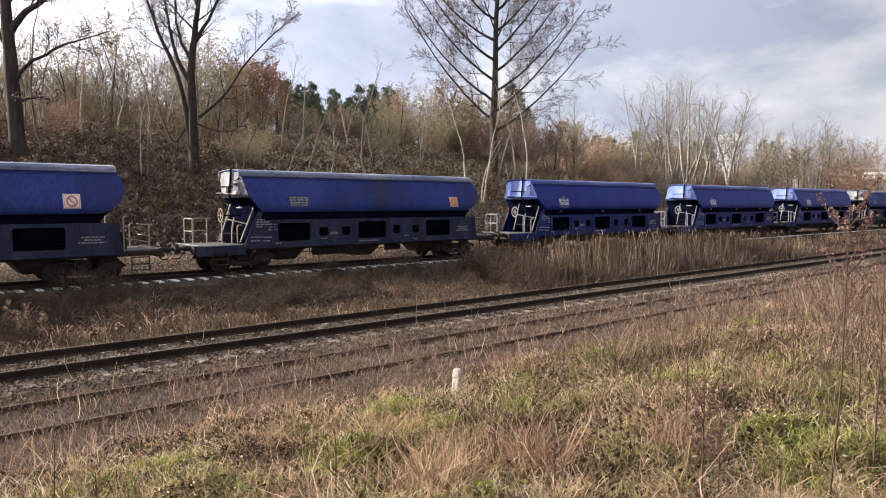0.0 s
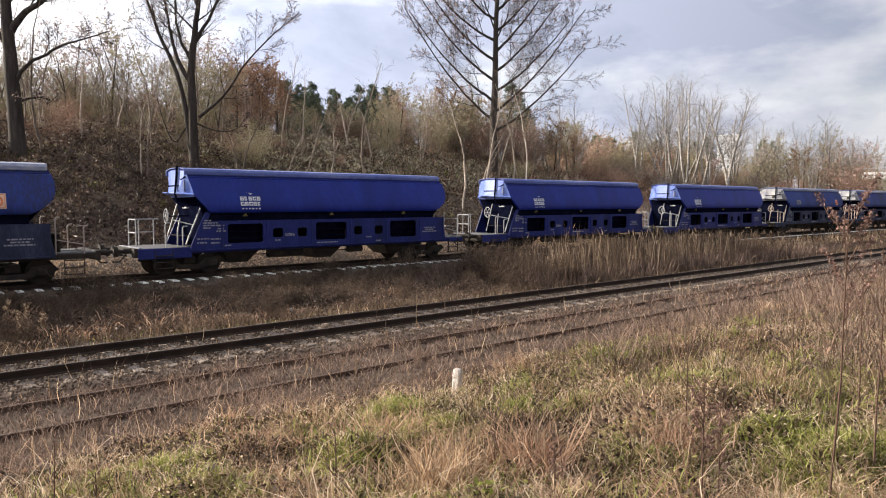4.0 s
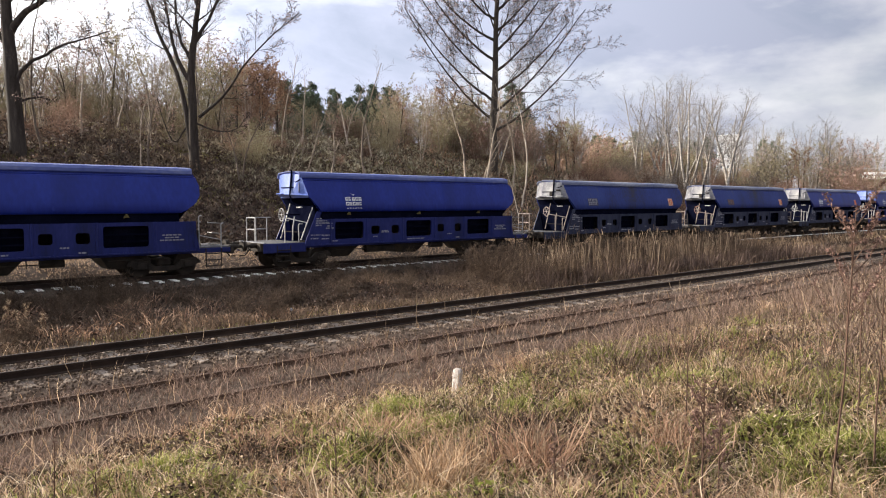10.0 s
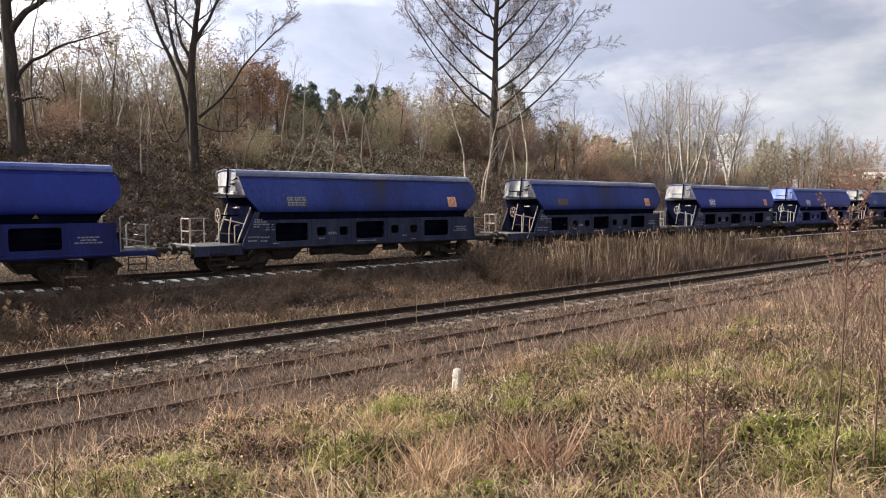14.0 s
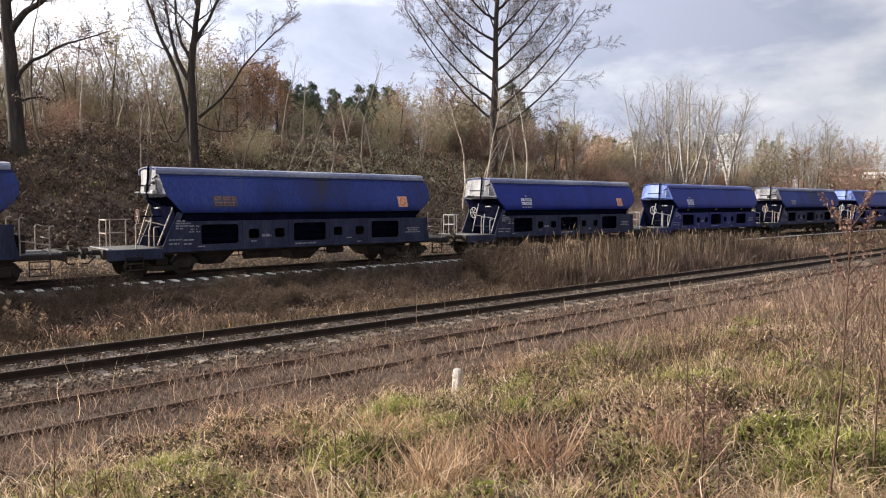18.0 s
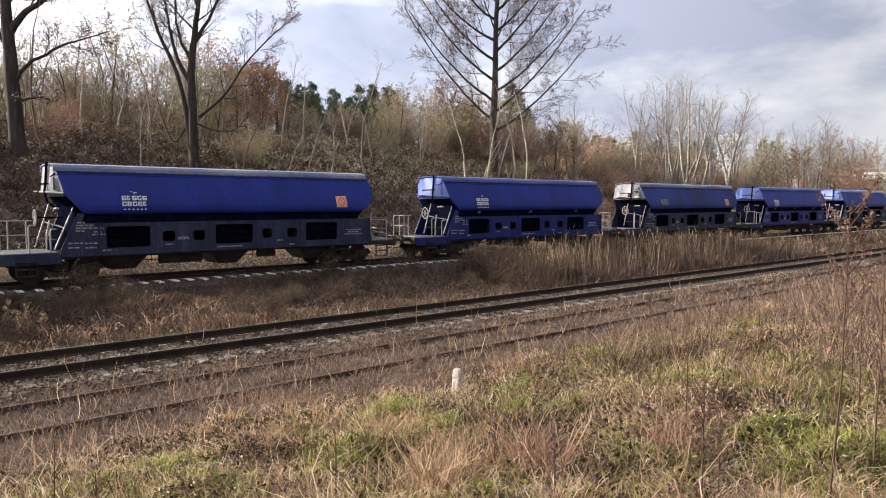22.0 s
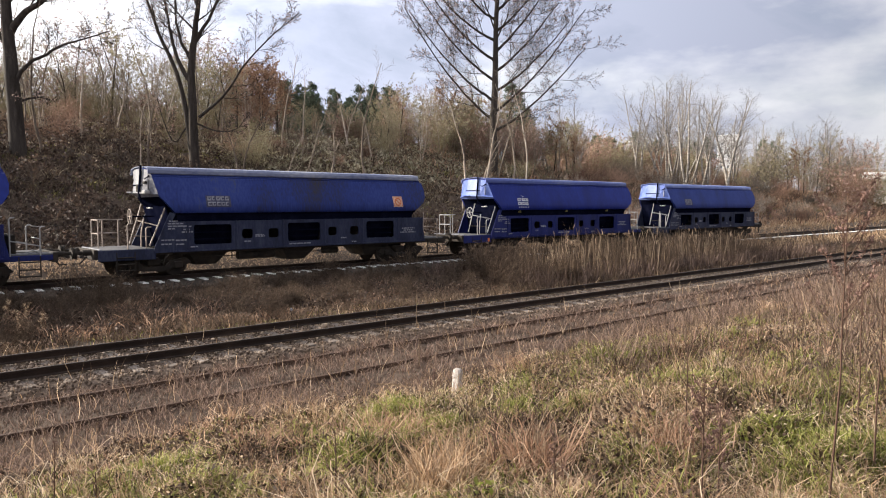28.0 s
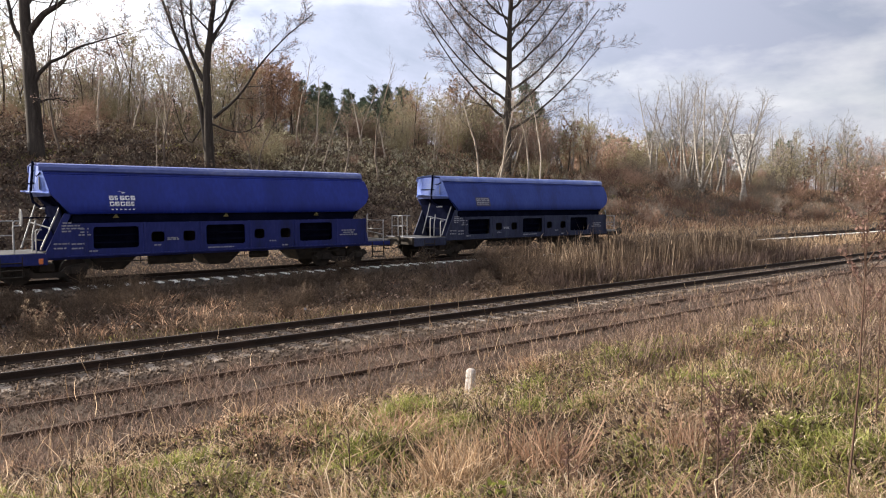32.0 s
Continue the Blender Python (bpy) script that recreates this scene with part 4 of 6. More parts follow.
# fresh green spots and painted-in dark hollows on the near bank: place across the view, depth, radius
GREEN_SPOTS = ((-0.79, 5.0, 0.35), (-0.66, 4.9, 0.3), (-0.92, 4.8, 0.35), (-0.62, 5.9, 0.3), (-0.64, 4.1, 0.3), (-0.44, 4.95, 0.3), (-0.25, 6.6, 0.5), (-0.13, 7.1, 0.5), (-0.28, 5.1, 0.4), (0.0, 4.2, 0.3), (0.22, 7.2, 0.3),
               (0.40, 10.0, 0.6), (0.50, 11.0, 0.8), (0.66, 7.6, 0.7), (0.8, 5.1, 0.28), (0.82, 4.4, 0.18), (0.47, 4.6, 0.35), (0.28, 4.9, 0.3), (0.96, 4.9, 0.4), (-0.03, 6.2, 0.4), (-0.5, 4.3, 0.3), (-0.97, 5.6, 0.4), (0.62, 5.0, 0.3), (-0.2, 4.3, 0.3))
DARK_SPOTS = ((0.11, 5.2, 0.45), (0.265, 6.2, 0.4), (0.53, 9.7, 0.5), (0.30, 4.75, 0.3), (0.68, 6.0, 0.2), (-0.09, 4.3, 0.25), (-0.43, 5.5, 0.3))


def spot_growth(name, label, centres, n, mat, hmin, hmax, wid, lean, droop=0.7, curl=0.4, ragged=0.75):
    """Blades gathered in ragged spots, n to the square metre."""
    xs, ys, hs, ws = [], [], [], []
    for u, d, s in centres:
        a, b = ray_place(u, d)
        k = int(n * s * s * 6)
        x, y = a + rng.normal(0, s * ragged, k), b + rng.normal(0, s * ragged, k)
        v = patchy(x, y, 2.4, 41) > -0.12 + rng.normal(0, 0.12, k)
        x, y = x[v], y[v]
        xs.append(x)
        ys.append(y)
        hs.append(rng.uniform(hmin, hmax, len(x)) * np.clip(1 + 0.8 * patchy(x, y, 1.7, 51), 0.5, 1.7))
        ws.append(wid * (0.55 + d / 12) * rng.uniform(0.6, 1.4, len(x)))
    x, y, h, w = (np.concatenate(q) for q in (xs, ys, hs, ws))
    v = y < 9.4
    x, y, h, w = x[v], y[v], h[v], w[v]
    a = rng.uniform(0, 2 * math.pi, len(x))
    l = np.stack([np.cos(a), np.sin(a)], -1) * (h * rng.uniform(0.1, lean, len(x)))[:, None]
    P = np.stack([x, y, height(x, y)], -1)
    tagged(new(name, blades(name, P, h, w, l, mat, droop, curl)), label, "grass", kind="stuff")


def build_grass():
    # the bank before the tracks
    right = lambda x, y: np.degrees(np.arctan2(y, x)) < YAW - 13 + rng.normal(0, 5, len(x))
    field("matted_grass", "matted flattened straw-coloured dead grass", 80000, 2.4, 40, -3, 8.4, M["straw"], 0.015, 0.06, 0.006, 3.2, keep=(0.8, -0.2, 0.25), power=1.5, seed=1, droop=1.4, curl=0.7)
    field("brown_mat", "flattened brown dead grass", 60000, 2.4, 40, -3, 9.8, M["dark_mat"], 0.02, 0.09, 0.010, 2.6, power=1.5, seed=31, droop=1.0, curl=0.6)
    field("dry_tussocks", "arching tussocks of pale dead grass", 520, 2.6, 30, -2, 8.0, M["straw"], 0.04, 0.16, 0.0065, 2.2, keep=(0.7, 0.0, 0.18), power=1.5, seed=2, clump=44, spread=0.11, droop=1.8, curl=1.0)
    field("brown_tussocks", "arching tussocks of brown dead grass", 460, 2.8, 34, -2, 9.4, M["russet"], 0.04, 0.16, 0.0065, 2.0, keep=(0.7, 0.0, 0.15), power=1.5, seed=3, clump=42, spread=0.13, droop=1.5, curl=0.9)
    spot_growth("green_grass", "short fresh green grass spots among the straw", GREEN_SPOTS, 1500, M["green"], 0.04, 0.14, 0.010, 1.5)
    spot_growth("mossy_growth", "olive mossy growth round the green spots", [(u, d, s * 1.8) for u, d, s in GREEN_SPOTS], 520, M["moss"], 0.03, 0.11, 0.011, 1.6)
    field("green_sprouts", "short green sprouts in the dead grass", 34000, 2.4, 26, -2, 8.0, M["moss"], 0.03, 0.1, 0.011, 1.6, keep=(0.6, 0.02, 0.1), power=1.4, seed=5, droop=0.6, curl=0.4)
    field("green_tussocks", "arching tussocks of fresh green grass", 190, 2.6, 18, -2, 7.6, M["green"], 0.05, 0.17, 0.007, 1.5, keep=(0.6, 0.06, 0.12), power=1.4, seed=5, clump=46, spread=0.1, droop=1.2, curl=0.4)
    # pale old grass whose colour also supplies bright highlights in the bank
    field("bleached_tussocks", "bleached arching tussocks of old grass doubling as highlights", 190, 2.6, 16, -2, 7.6, M["bleached"], 0.05, 0.19, 0.006, 1.9, keep=(0.9, 0.08, 0.12), power=1.4, seed=64, clump=40, spread=0.09, droop=1.5, curl=0.5)
    # dark clumps put shade between the tussocks into the blade colour
    field("rot_tussocks", "dark grass clumps standing in for shade in the hollows", 300, 2.6, 20, -2, 8.8, M["dark_mat"], 0.05, 0.15, 0.008, 1.6, keep=(0.8, 0.06, 0.12), power=1.4, seed=65, clump=46, spread=0.14, droop=0.9, curl=0.5)
    spot_growth("straw_litter", "pale bleached straw litter in the grass", ((0.6, 4.4, 0.35), (0.72, 4.3, 0.35), (0.9, 4.4, 0.3), (0.5, 5.0, 0.3), (0.36, 5.2, 0.3), (-0.55, 5.1, 0.3), (0.86, 5.6, 0.4), (0.62, 5.6, 0.35), (-0.3, 4.4, 0.25)), 900, M["bleached"], 0.03, 0.11, 0.006, 2.6, droop=1.3, curl=0.8)
    # dark blades likewise colour the hollows as if shaded
    spot_growth("rotting_tangle", "dark blades standing in for shaded hollows in the dead grass", DARK_SPOTS, 1900, M["dark_mat"], 0.06, 0.17, 0.011, 1.3)
    field("pale_wisps", "pale bleached wisps of dead grass", 34000, 2.4, 14, -3, 8.5, M["bleached"], 0.05, 0.14, 0.005, 2.0, keep=(1.1, -0.05, 0.2), power=1.3, seed=61, droop=1.2, curl=0.8)
    field("leaf_scraps", "bleached dead leaves lying in the grass", 5000, 2.4, 12, -3, 8.5, M["reed"], 0.02, 0.07, 0.026, 1.4, keep=(1.3, 0.0, 0.25), power=1.3, seed=81, droop=1.0, curl=0.6)
    field("dead_stalks", "thin upright dead stalks", 2600, 3, 40, -3, 9.6, M["straw"], 0.12, 0.5, 0.004, 1.0, power=1.5, seed=7, curl=0.3)
    field("brown_stalks", "thin broken brown stalks in the grass", 1500, 3, 30, -3, 9.6, M["dark_mat"], 0.1, 0.4, 0.005, 1.2, power=1.5, seed=47, curl=0.3)
    field("weedy_stalks", "brown dead weed stems among the reddish stalks", 12000, 7, 70, -4, 10.0, M["weed"], 0.2, 0.65, 0.005, 0.7, keep=(0.3, 0.0, 0.14), power=1.5, seed=12, where=right)
    field("russet_stalks", "thicket of reddish dead stalks", 15000, 8, 70, -4, 10.0, M["mauve"], 0.2, 0.6, 0.005, 0.7, keep=(0.3, 0.0, 0.14), power=1.5, seed=12, where=right)
    # between and beside the rails
    field("siding_weeds", "mauve-brown dead weeds over the siding", 900, 8, 60, 8.4, 12.9, M["mauve"], 0.06, 0.2, 0.006, 1.3, power=1.5, seed=66, clump=26, spread=0.16, droop=0.5, curl=0.4)
    field("shoulder_weeds", "dead weeds creeping over the ballast shoulder", 900, 9, 60, 12.2, 13.7, M["mauve_dark"], 0.05, 0.17, 0.007, 1.5, power=1.5, seed=67, clump=22, spread=0.15, droop=0.5, curl=0.4)
    field("siding_grass", "thin dead grass between the siding rails", 9000, 8, 70, 8.2, 12.8, M["mauve"], 0.03, 0.18, 0.007, 2.2, power=1.6, seed=6, droop=0.8)
    field("siding_mat", "brown matted dead grass on the siding", 50000, 8, 70, 7.8, 13.2, M["mauve_dark"], 0.02, 0.1, 0.008, 3.0, power=1.6, seed=36, droop=0.8)
    field("track_weeds", "sparse dead stalks by the rails", 900, 9, 60, 9.6, 17.5, M["straw"], 0.12, 0.5, 0.006, 0.6, power=1.5, seed=16)
    field("verge_weeds", "dark tangled dead weeds between the tracks", 2000, 17, 90, 17.5, 27.2, M["weed"], 0.10, 0.36, 0.006, 1.6, power=1.5, seed=8, clump=34, spread=0.25, droop=0.6)
    field("verge_grass", "yellow and green grass strip by the ballast", 12000, 17, 60, 16.4, 19.5, M["straw"], 0.03, 0.12, 0.007, 2.4, keep=(0.35, -0.05, 0.12), power=1.6, seed=9, droop=0.6)
    field("verge_green", "green grass strip by the ballast", 5000, 17, 50, 16.8, 19.5, M["green"], 0.03, 0.12, 0.008, 1.8, keep=(0.3, 0.08, 0.1), power=1.6, seed=29, droop=0.6)
    field("verge_tussocks", "orange-brown dead grass tussocks near the train track", 240, 17, 60, 19, 26, M["russet"], 0.08, 0.22, 0.005, 1.6, keep=(0.2, 0.08, 0.1), power=1.4, seed=19, clump=46, spread=0.25, droop=1.0)
    field("sunny_tussocks", "sunlit orange-brown tussocks between the tracks", 130, 15, 40, 18.6, 25, M["russet"], 0.12, 0.36, 0.008, 1.5, power=1.2, seed=20, clump=60, spread=0.3, droop=1.0, where=lambda x, y: (x > 3) & (x < 11))
    field("tan_reeds", "tan dry reeds beside the far train track", 15000, 42, 130, 21.5, 27.2, M["straw"], 0.25, 0.8, 0.006, 0.7, power=1.2, seed=22, where=lambda x, y: x > 40)
    field("far_bank_grass", "short tan dry grass on the far shoulder of the track", 66000, 29, 100, 30.9, 34.8, M["tan_mat"], 0.02, 0.08, 0.011, 3.0, power=1.4, seed=33, droop=0.8)
    field("far_grass", "pale dry grass along the far side of the track", 16000, 45, 190, 31.2, 37, M["straw"], 0.2, 0.7, 0.007, 0.9, power=1.3, seed=13)
    field("right_slope_grass", "pinkish-tan dead grass on the far slope", 36000, 55, 170, 34, 56, M["russet"], 0.15, 0.6, 0.007, 1.0, power=1.2, seed=71, where=lambda x, y: x > 42 + rng.normal(0, 6, len(x)))
    # the slope
    field("slope_litter", "leaf litter on the slope", 60000, 36, 150, 34, 72, M["litter"], 0.04, 0.2, 0.012, 2.4, power=1.5, seed=11, droop=0.5)
    field("slope_weeds", "dead bracken and weeds on the slope", 1500, 38, 150, 42, 72, M["litter"], 0.15, 0.5, 0.009, 1.6, keep=(0.25, 0.0, 0.1), power=1.4, seed=14, clump=30, spread=0.3, droop=0.8)
    field("slope_brambles", "dark bramble tangle on the slope", 1100, 38, 150, 41.5, 66, M["weed"], 0.15, 0.5, 0.008, 1.5, power=1.4, seed=15, clump=30, spread=0.4, droop=0.6)
    field("pale_litter", "pale cut stems and leaves high on the slope", 34000, 42, 90, 40, 60, M["litter"], 0.08, 0.34, 0.022, 1.6, keep=(0.2, -0.12, 0.12), power=1.2, seed=18, droop=0.6, where=lambda x, y: np.abs(np.degrees(np.arctan2(y, x)) - YAW - 4) < 15 + rng.normal(0, 3, len(x)))
    field("slope_green", "mossy green growth on the slope", 1500, 42, 120, 38, 66, M["moss"], 0.05, 0.2, 0.012, 1.8, keep=(0.12, 0.0, 0.12), power=1.3, seed=17, clump=24, spread=0.4, droop=0.7)


build_grass()


def loose_leaves(name, label, n, r0, r1, y0, y1, mat, size, tall, where=None, seed=0, power=1.4):
    """Withered leaves on low brambles, scattered over the slope in drifts."""
    x, y, r = sow(n, r0, r1, y0, y1, power)
    if where is not None:
        v = where(x, y)
        x, y = x[v], y[v]
    drift = patchy(x, y, 0.55, seed)
    v = drift > -0.25 + rng.normal(0, 0.15, len(x))
    x, y, drift = x[v], y[v], drift[v]
    z = height(x, y) + rng.uniform(0, 1, len(x)) * tall * np.clip(0.6 + 1.6 * drift, 0.1, 1.6)
    tagged(new(name, leaf_mesh(name, np.stack([x, y, z], -1), size, mat, rng)), label, "undergrowth", kind="stuff")


def build_undergrowth():
    west = lambda x, y: np.degrees(np.arctan2(y, x)) > YAW + np.interp(y, [36, 42, 45], [-6, 8, 19]) + rng.normal(0, 4, len(x))
    loose_leaves("bramble_leaves", "dark withered brambles covering the slope", 90000, 34, 75, 34.6, 56, M["bramble"], 0.2, 0.75, west, 5)
    loose_leaves("slope_leaves", "brown withered leaves on the slope", 14000, 38, 110, 35, 60, M["bramble"], 0.16, 0.4, lambda x, y: (y < 41) | (x > 55), 9)
    loose_leaves("verge_brambles", "dark withered undergrowth between the tracks", 30000, 18, 60, 18.4, 27.0, M["bramble"], 0.1, 0.42, lambda x, y: x < 21 + rng.normal(0, 4, len(x)), 35)
    loose_leaves("verge_leaves", "mauve-brown dead leaves between the tracks", 14000, 18, 60, 17.8, 27.0, M["mauve"], 0.08, 0.3, lambda x, y: x < 24 + rng.normal(0, 4, len(x)), 45)
    near = lambda x, y: patchy(x, y, 0.9, 72) > -0.1 + rng.normal(0, 0.15, len(x))
    loose_leaves("curled_leaves", "curled bleached leaf scraps tangled in the grass", 44000, 2.6, 15, -3, 7.9, M["bleached"], 0.028, 0.1, near, 55, 1.35)
    loose_leaves("brown_scraps", "curled brown leaf scraps tangled in the grass", 50000, 2.6, 18, -3, 8.6, M["dark_mat"], 0.05, 0.12, None, 58, 1.35)
    loose_leaves("green_scraps", "small green leaves of ground herbs in the grass", 26000, 2.6, 15, -3, 7.7, M["green"], 0.042, 0.08, lambda x, y: patchy(x, y, 0.5, 5) > 0.02 + rng.normal(0, 0.1, len(x)), 61, 1.35)
    loose_leaves("moss_scraps", "olive mossy leaves low in the grass", 40000, 2.6, 15, -3, 7.9, M["moss"], 0.045, 0.08, lambda x, y: patchy(x, y, 0.45, 8) > -0.1 + rng.normal(0, 0.12, len(x)), 62, 1.35)
    loose_leaves("fallen_leaves", "pale fallen leaves lying on the slope", 14000, 36, 90, 35, 60, M["litter"], 0.15, 0.3, None, 15)
    crest = lambda x, y: (np.abs(np.degrees(np.arctan2(y, x)) - YAW - 3) < 12 + rng.normal(0, 3, len(x)))
    loose_leaves("crest_litter", "pale olive litter near the top of the slope", 90000, 46, 90, 43, 64, M["crest"], 0.26, 0.2, crest, 25)


build_undergrowth()


def build_reeds():
    """The reed bed between the tracks."""
    n = 1400
    x = rng.uniform(22.5, 48, n)
    y = 17.9 + rng.beta(1.6, 1.6, n) * np.interp(x, [22.5, 26, 48], [3.5, 6.5, 7.0])
    P = np.stack([x, y, height(x, y)], -1)
    h = rng.uniform(0.9, 2.3, n) * (1 + 0.35 * patchy(x, y, 0.25, 21)) * np.interp(x, [22.5, 25, 36, 48], [0.7, 1.0, 0.95, 0.6])
    l = rng.normal(0, 0.1, (n, 2)) * h[:, None]
    ob = new("reed_bed", blades("reed_bed", P, h, rng.uniform(0.014, 0.034, n), l, M["reed"]))
    tagged(ob, "stand of pale dry reeds between the tracks", "reeds", kind="stuff")
    # seed plumes
    top = P + np.concatenate([l, h[:, None]], 1)
    pick = rng.uniform(0, 1, n) < 0.16
    T = top[pick] - np.array([0, 0, 0.2])
    k = len(T)
    pl = new("reed_plumes", blades("reed_plumes", T, rng.uniform(0.15, 0.3, k), rng.uniform(0.04, 0.07, k), rng.normal(0, 0.07, (k, 2)), M["reed"]))
    tagged(pl, "brown seed plumes of the dry reeds", "reeds", kind="stuff")
    m = 9000
    x = rng.uniform(20.5, 50, m)
    y = rng.uniform(17.6, 25.5, m)
    P = np.stack([x, y, height(x, y)], -1)
    h = rng.uniform(0.3, 1.0, m)
    under = new("reed_undergrowth", blades("reed_undergrowth", P, h, rng.uniform(0.02, 0.05, m), rng.normal(0, 0.3, (m, 2)) * h[:, None], M["mauve_dark"]))
    tagged(under, "reddish-brown dead undergrowth in the reed bed", "reeds", kind="stuff")


build_reeds()


# ---- trees ----
def sprout(r, pts, rad, length, level, top, spec, out):
    """Adds the side limbs of a limb, and theirs in turn, to out."""
    if level + 1 >= top:
        return
    segs = len(pts) - 1
    kids, lo = spec["kids"][level], spec["from"][level]
    for k in range(kids):
        t = lo + (1 - lo) * (k + r.random()) / kids
        f = t * segs
        i = min(int(f), segs - 1)
        q = pts[i].lerp(pts[i + 1], f - i)
        ax = (pts[i + 1] - pts[i]).normalized()
        o = Matrix.Rotation(k * 2.4 + r.uniform(-0.6, 0.6), 3, ax) @ ax.orthogonal().normalized()
        sp = radians(spec["angle"][level] + r.uniform(-10, 10))
        nd = ax * math.cos(sp) + o * math.sin(sp)
        ln = length * spec["ratio"][level] * (1 - spec["short"][level] * t) * r.uniform(0.75, 1.2)
        grow(r, q, nd, ln, max((rad[i] + (rad[i + 1] - rad[i]) * (f - i)) * spec["thin"][level], 0.009), level + 1, top, spec, out)


def grow(r, start, d, length, radius, level, top, spec, out):
    """Adds a limb and its side limbs to out as (points, radii, level)."""
    segs = spec["segs"][level]
    p, d = Vector(start), Vector(d).normalized()
    pts, rad = [p.copy()], [radius]
    for i in range(segs):
        bend = spec["bend"][level]
        d = (d + Vector((r.gauss(0, bend), r.gauss(0, bend), r.gauss(0, bend * 0.6) + spec["lift"][level]))).normalized()
        p = p + d * (length / segs)
        pts.append(p.copy())
        rad.append(max(radius * (1 - (1 - spec["taper"][level]) * (i + 1) / segs), 0.006))
    out.append((pts, rad, level))
    sprout(r, pts, rad, length, level, top, spec, out)


def smooth_line(points, n):
    """n + 1 places along a rounded line through the given ones."""
    P = [Vector(p) for p in points]
    P = [P[0] * 2 - P[1]] + P + [P[-1] * 2 - P[-2]]
    out = []
    for k in range(n + 1):
        f = k / n * (len(P) - 3)
        i = min(int(f), len(P) - 4)
        t = f - i
        a, b, c, d = P[i:i + 4]
        out.append(0.5 * (2 * b + (c - a) * t + (2 * a - 5 * b + 4 * c - d) * t * t + (3 * b - a - 3 * c + d) * t ** 3))
    return out


def shaped_tree(label, seed, u, depth, stems, spec, leaves, buds=0.14):
    """A tall tree whose stems and great boughs follow drawn lines (metres to the right of its foot and up), with limbs grown from them."""
    r = random.Random(seed)
    side = Vector((math.sin(radians(YAW)), -math.cos(radians(YAW)), 0))
    away = Vector((math.cos(radians(YAW)), math.sin(radians(YAW)), 0))
    limbs = []
    for line, r0, r1, kids, lo, reach in stems:
        drift = r.uniform(-0.12, 0.12)
        pts = smooth_line([side * a + away * (drift * a) + Vector((0, 0, b)) for a, b in line], 12)
        pts = [p + Vector((r.gauss(0, 0.03), r.gauss(0, 0.03), 0)) for p in pts]
        rad = [r0 + (r1 - r0) * (i / 12) ** 0.8 for i in range(13)]
        own = dict(spec)
        own["kids"] = (kids,) + spec["kids"][1:]
        own["from"] = (lo,) + spec["from"][1:]
        limbs.append((pts, rad, 0))
        sprout(r, pts, rad, reach, 0, 4, own, limbs)
    T = thing("tall_tree", label, "tree", "tall trees on the slope")
    part("trunk", tubes_mesh("trunk", [q for q in limbs if q[2] == 0], M["bark"], (10, 6, 4, 3)), M["bark"], T)
    for q in limbs:
        if q[2] == 1:
            part("bough", tubes_mesh("bough", [q], M["bark"], (10, 6, 4, 3)), M["bark"], T)
    part("crown", tubes_mesh("crown", [q for q in limbs if q[2] > 1], M["bark"], (10, 6, 4, 3)), M["bark"], T, "bare crown of fine twigs")
    ends = [q for q in limbs if q[2] >= 2]
    spots = []
    while len(spots) < leaves:
        q = r.choice(ends)[0]
        i = r.randrange(len(q) - 1)
        p = q[i].lerp(q[i + 1], r.random())
        spots += [p + Vector((r.gauss(0, 0.1), r.gauss(0, 0.1), r.gauss(0, 0.1))) for _ in range(2)]
    part("leaves", leaf_mesh("leaves", spots, buds, M["bud"], np.random.default_rng(seed)), M["bud"], T, "small scattered spring buds")
    x, y = ray_place(u, depth)
    T.matrix_basis = pose(x, y, stand(x, y) - 0.2)
    return T


def tubes_mesh(name, limbs, mat, sides):
    co, tris = [], []
    base = 0
    for pts, rad, lv in limbs:
        n = sides[min(lv, len(sides) - 1)]
        x = None
        ang = np.arange(n) * 2 * np.pi / n
        for i, p in enumerate(pts):
            d = (pts[min(i + 1, len(pts) - 1)] - pts[max(i - 1, 0)]).normalized()
            if x is None:
                x = d.orthogonal().normalized()
            x = (x - d * x.dot(d)).normalized()
            y = d.cross(x)
            co.append(np.array(p)[None] + rad[i] * (np.cos(ang)[:, None] * np.array(x)[None] + np.sin(ang)[:, None] * np.array(y)[None]))
        k = np.arange(n)
        for i in range(len(pts) - 1):
            a, b = base + i * n + k, base + i * n + (k + 1) % n
            tris.append(np.stack([a, b, b + n], -1))
            tris.append(np.stack([a, b + n, a + n], -1))
        base += n * len(pts)
    return tri_mesh(name, np.concatenate(co), np.concatenate(tris), mat, True)


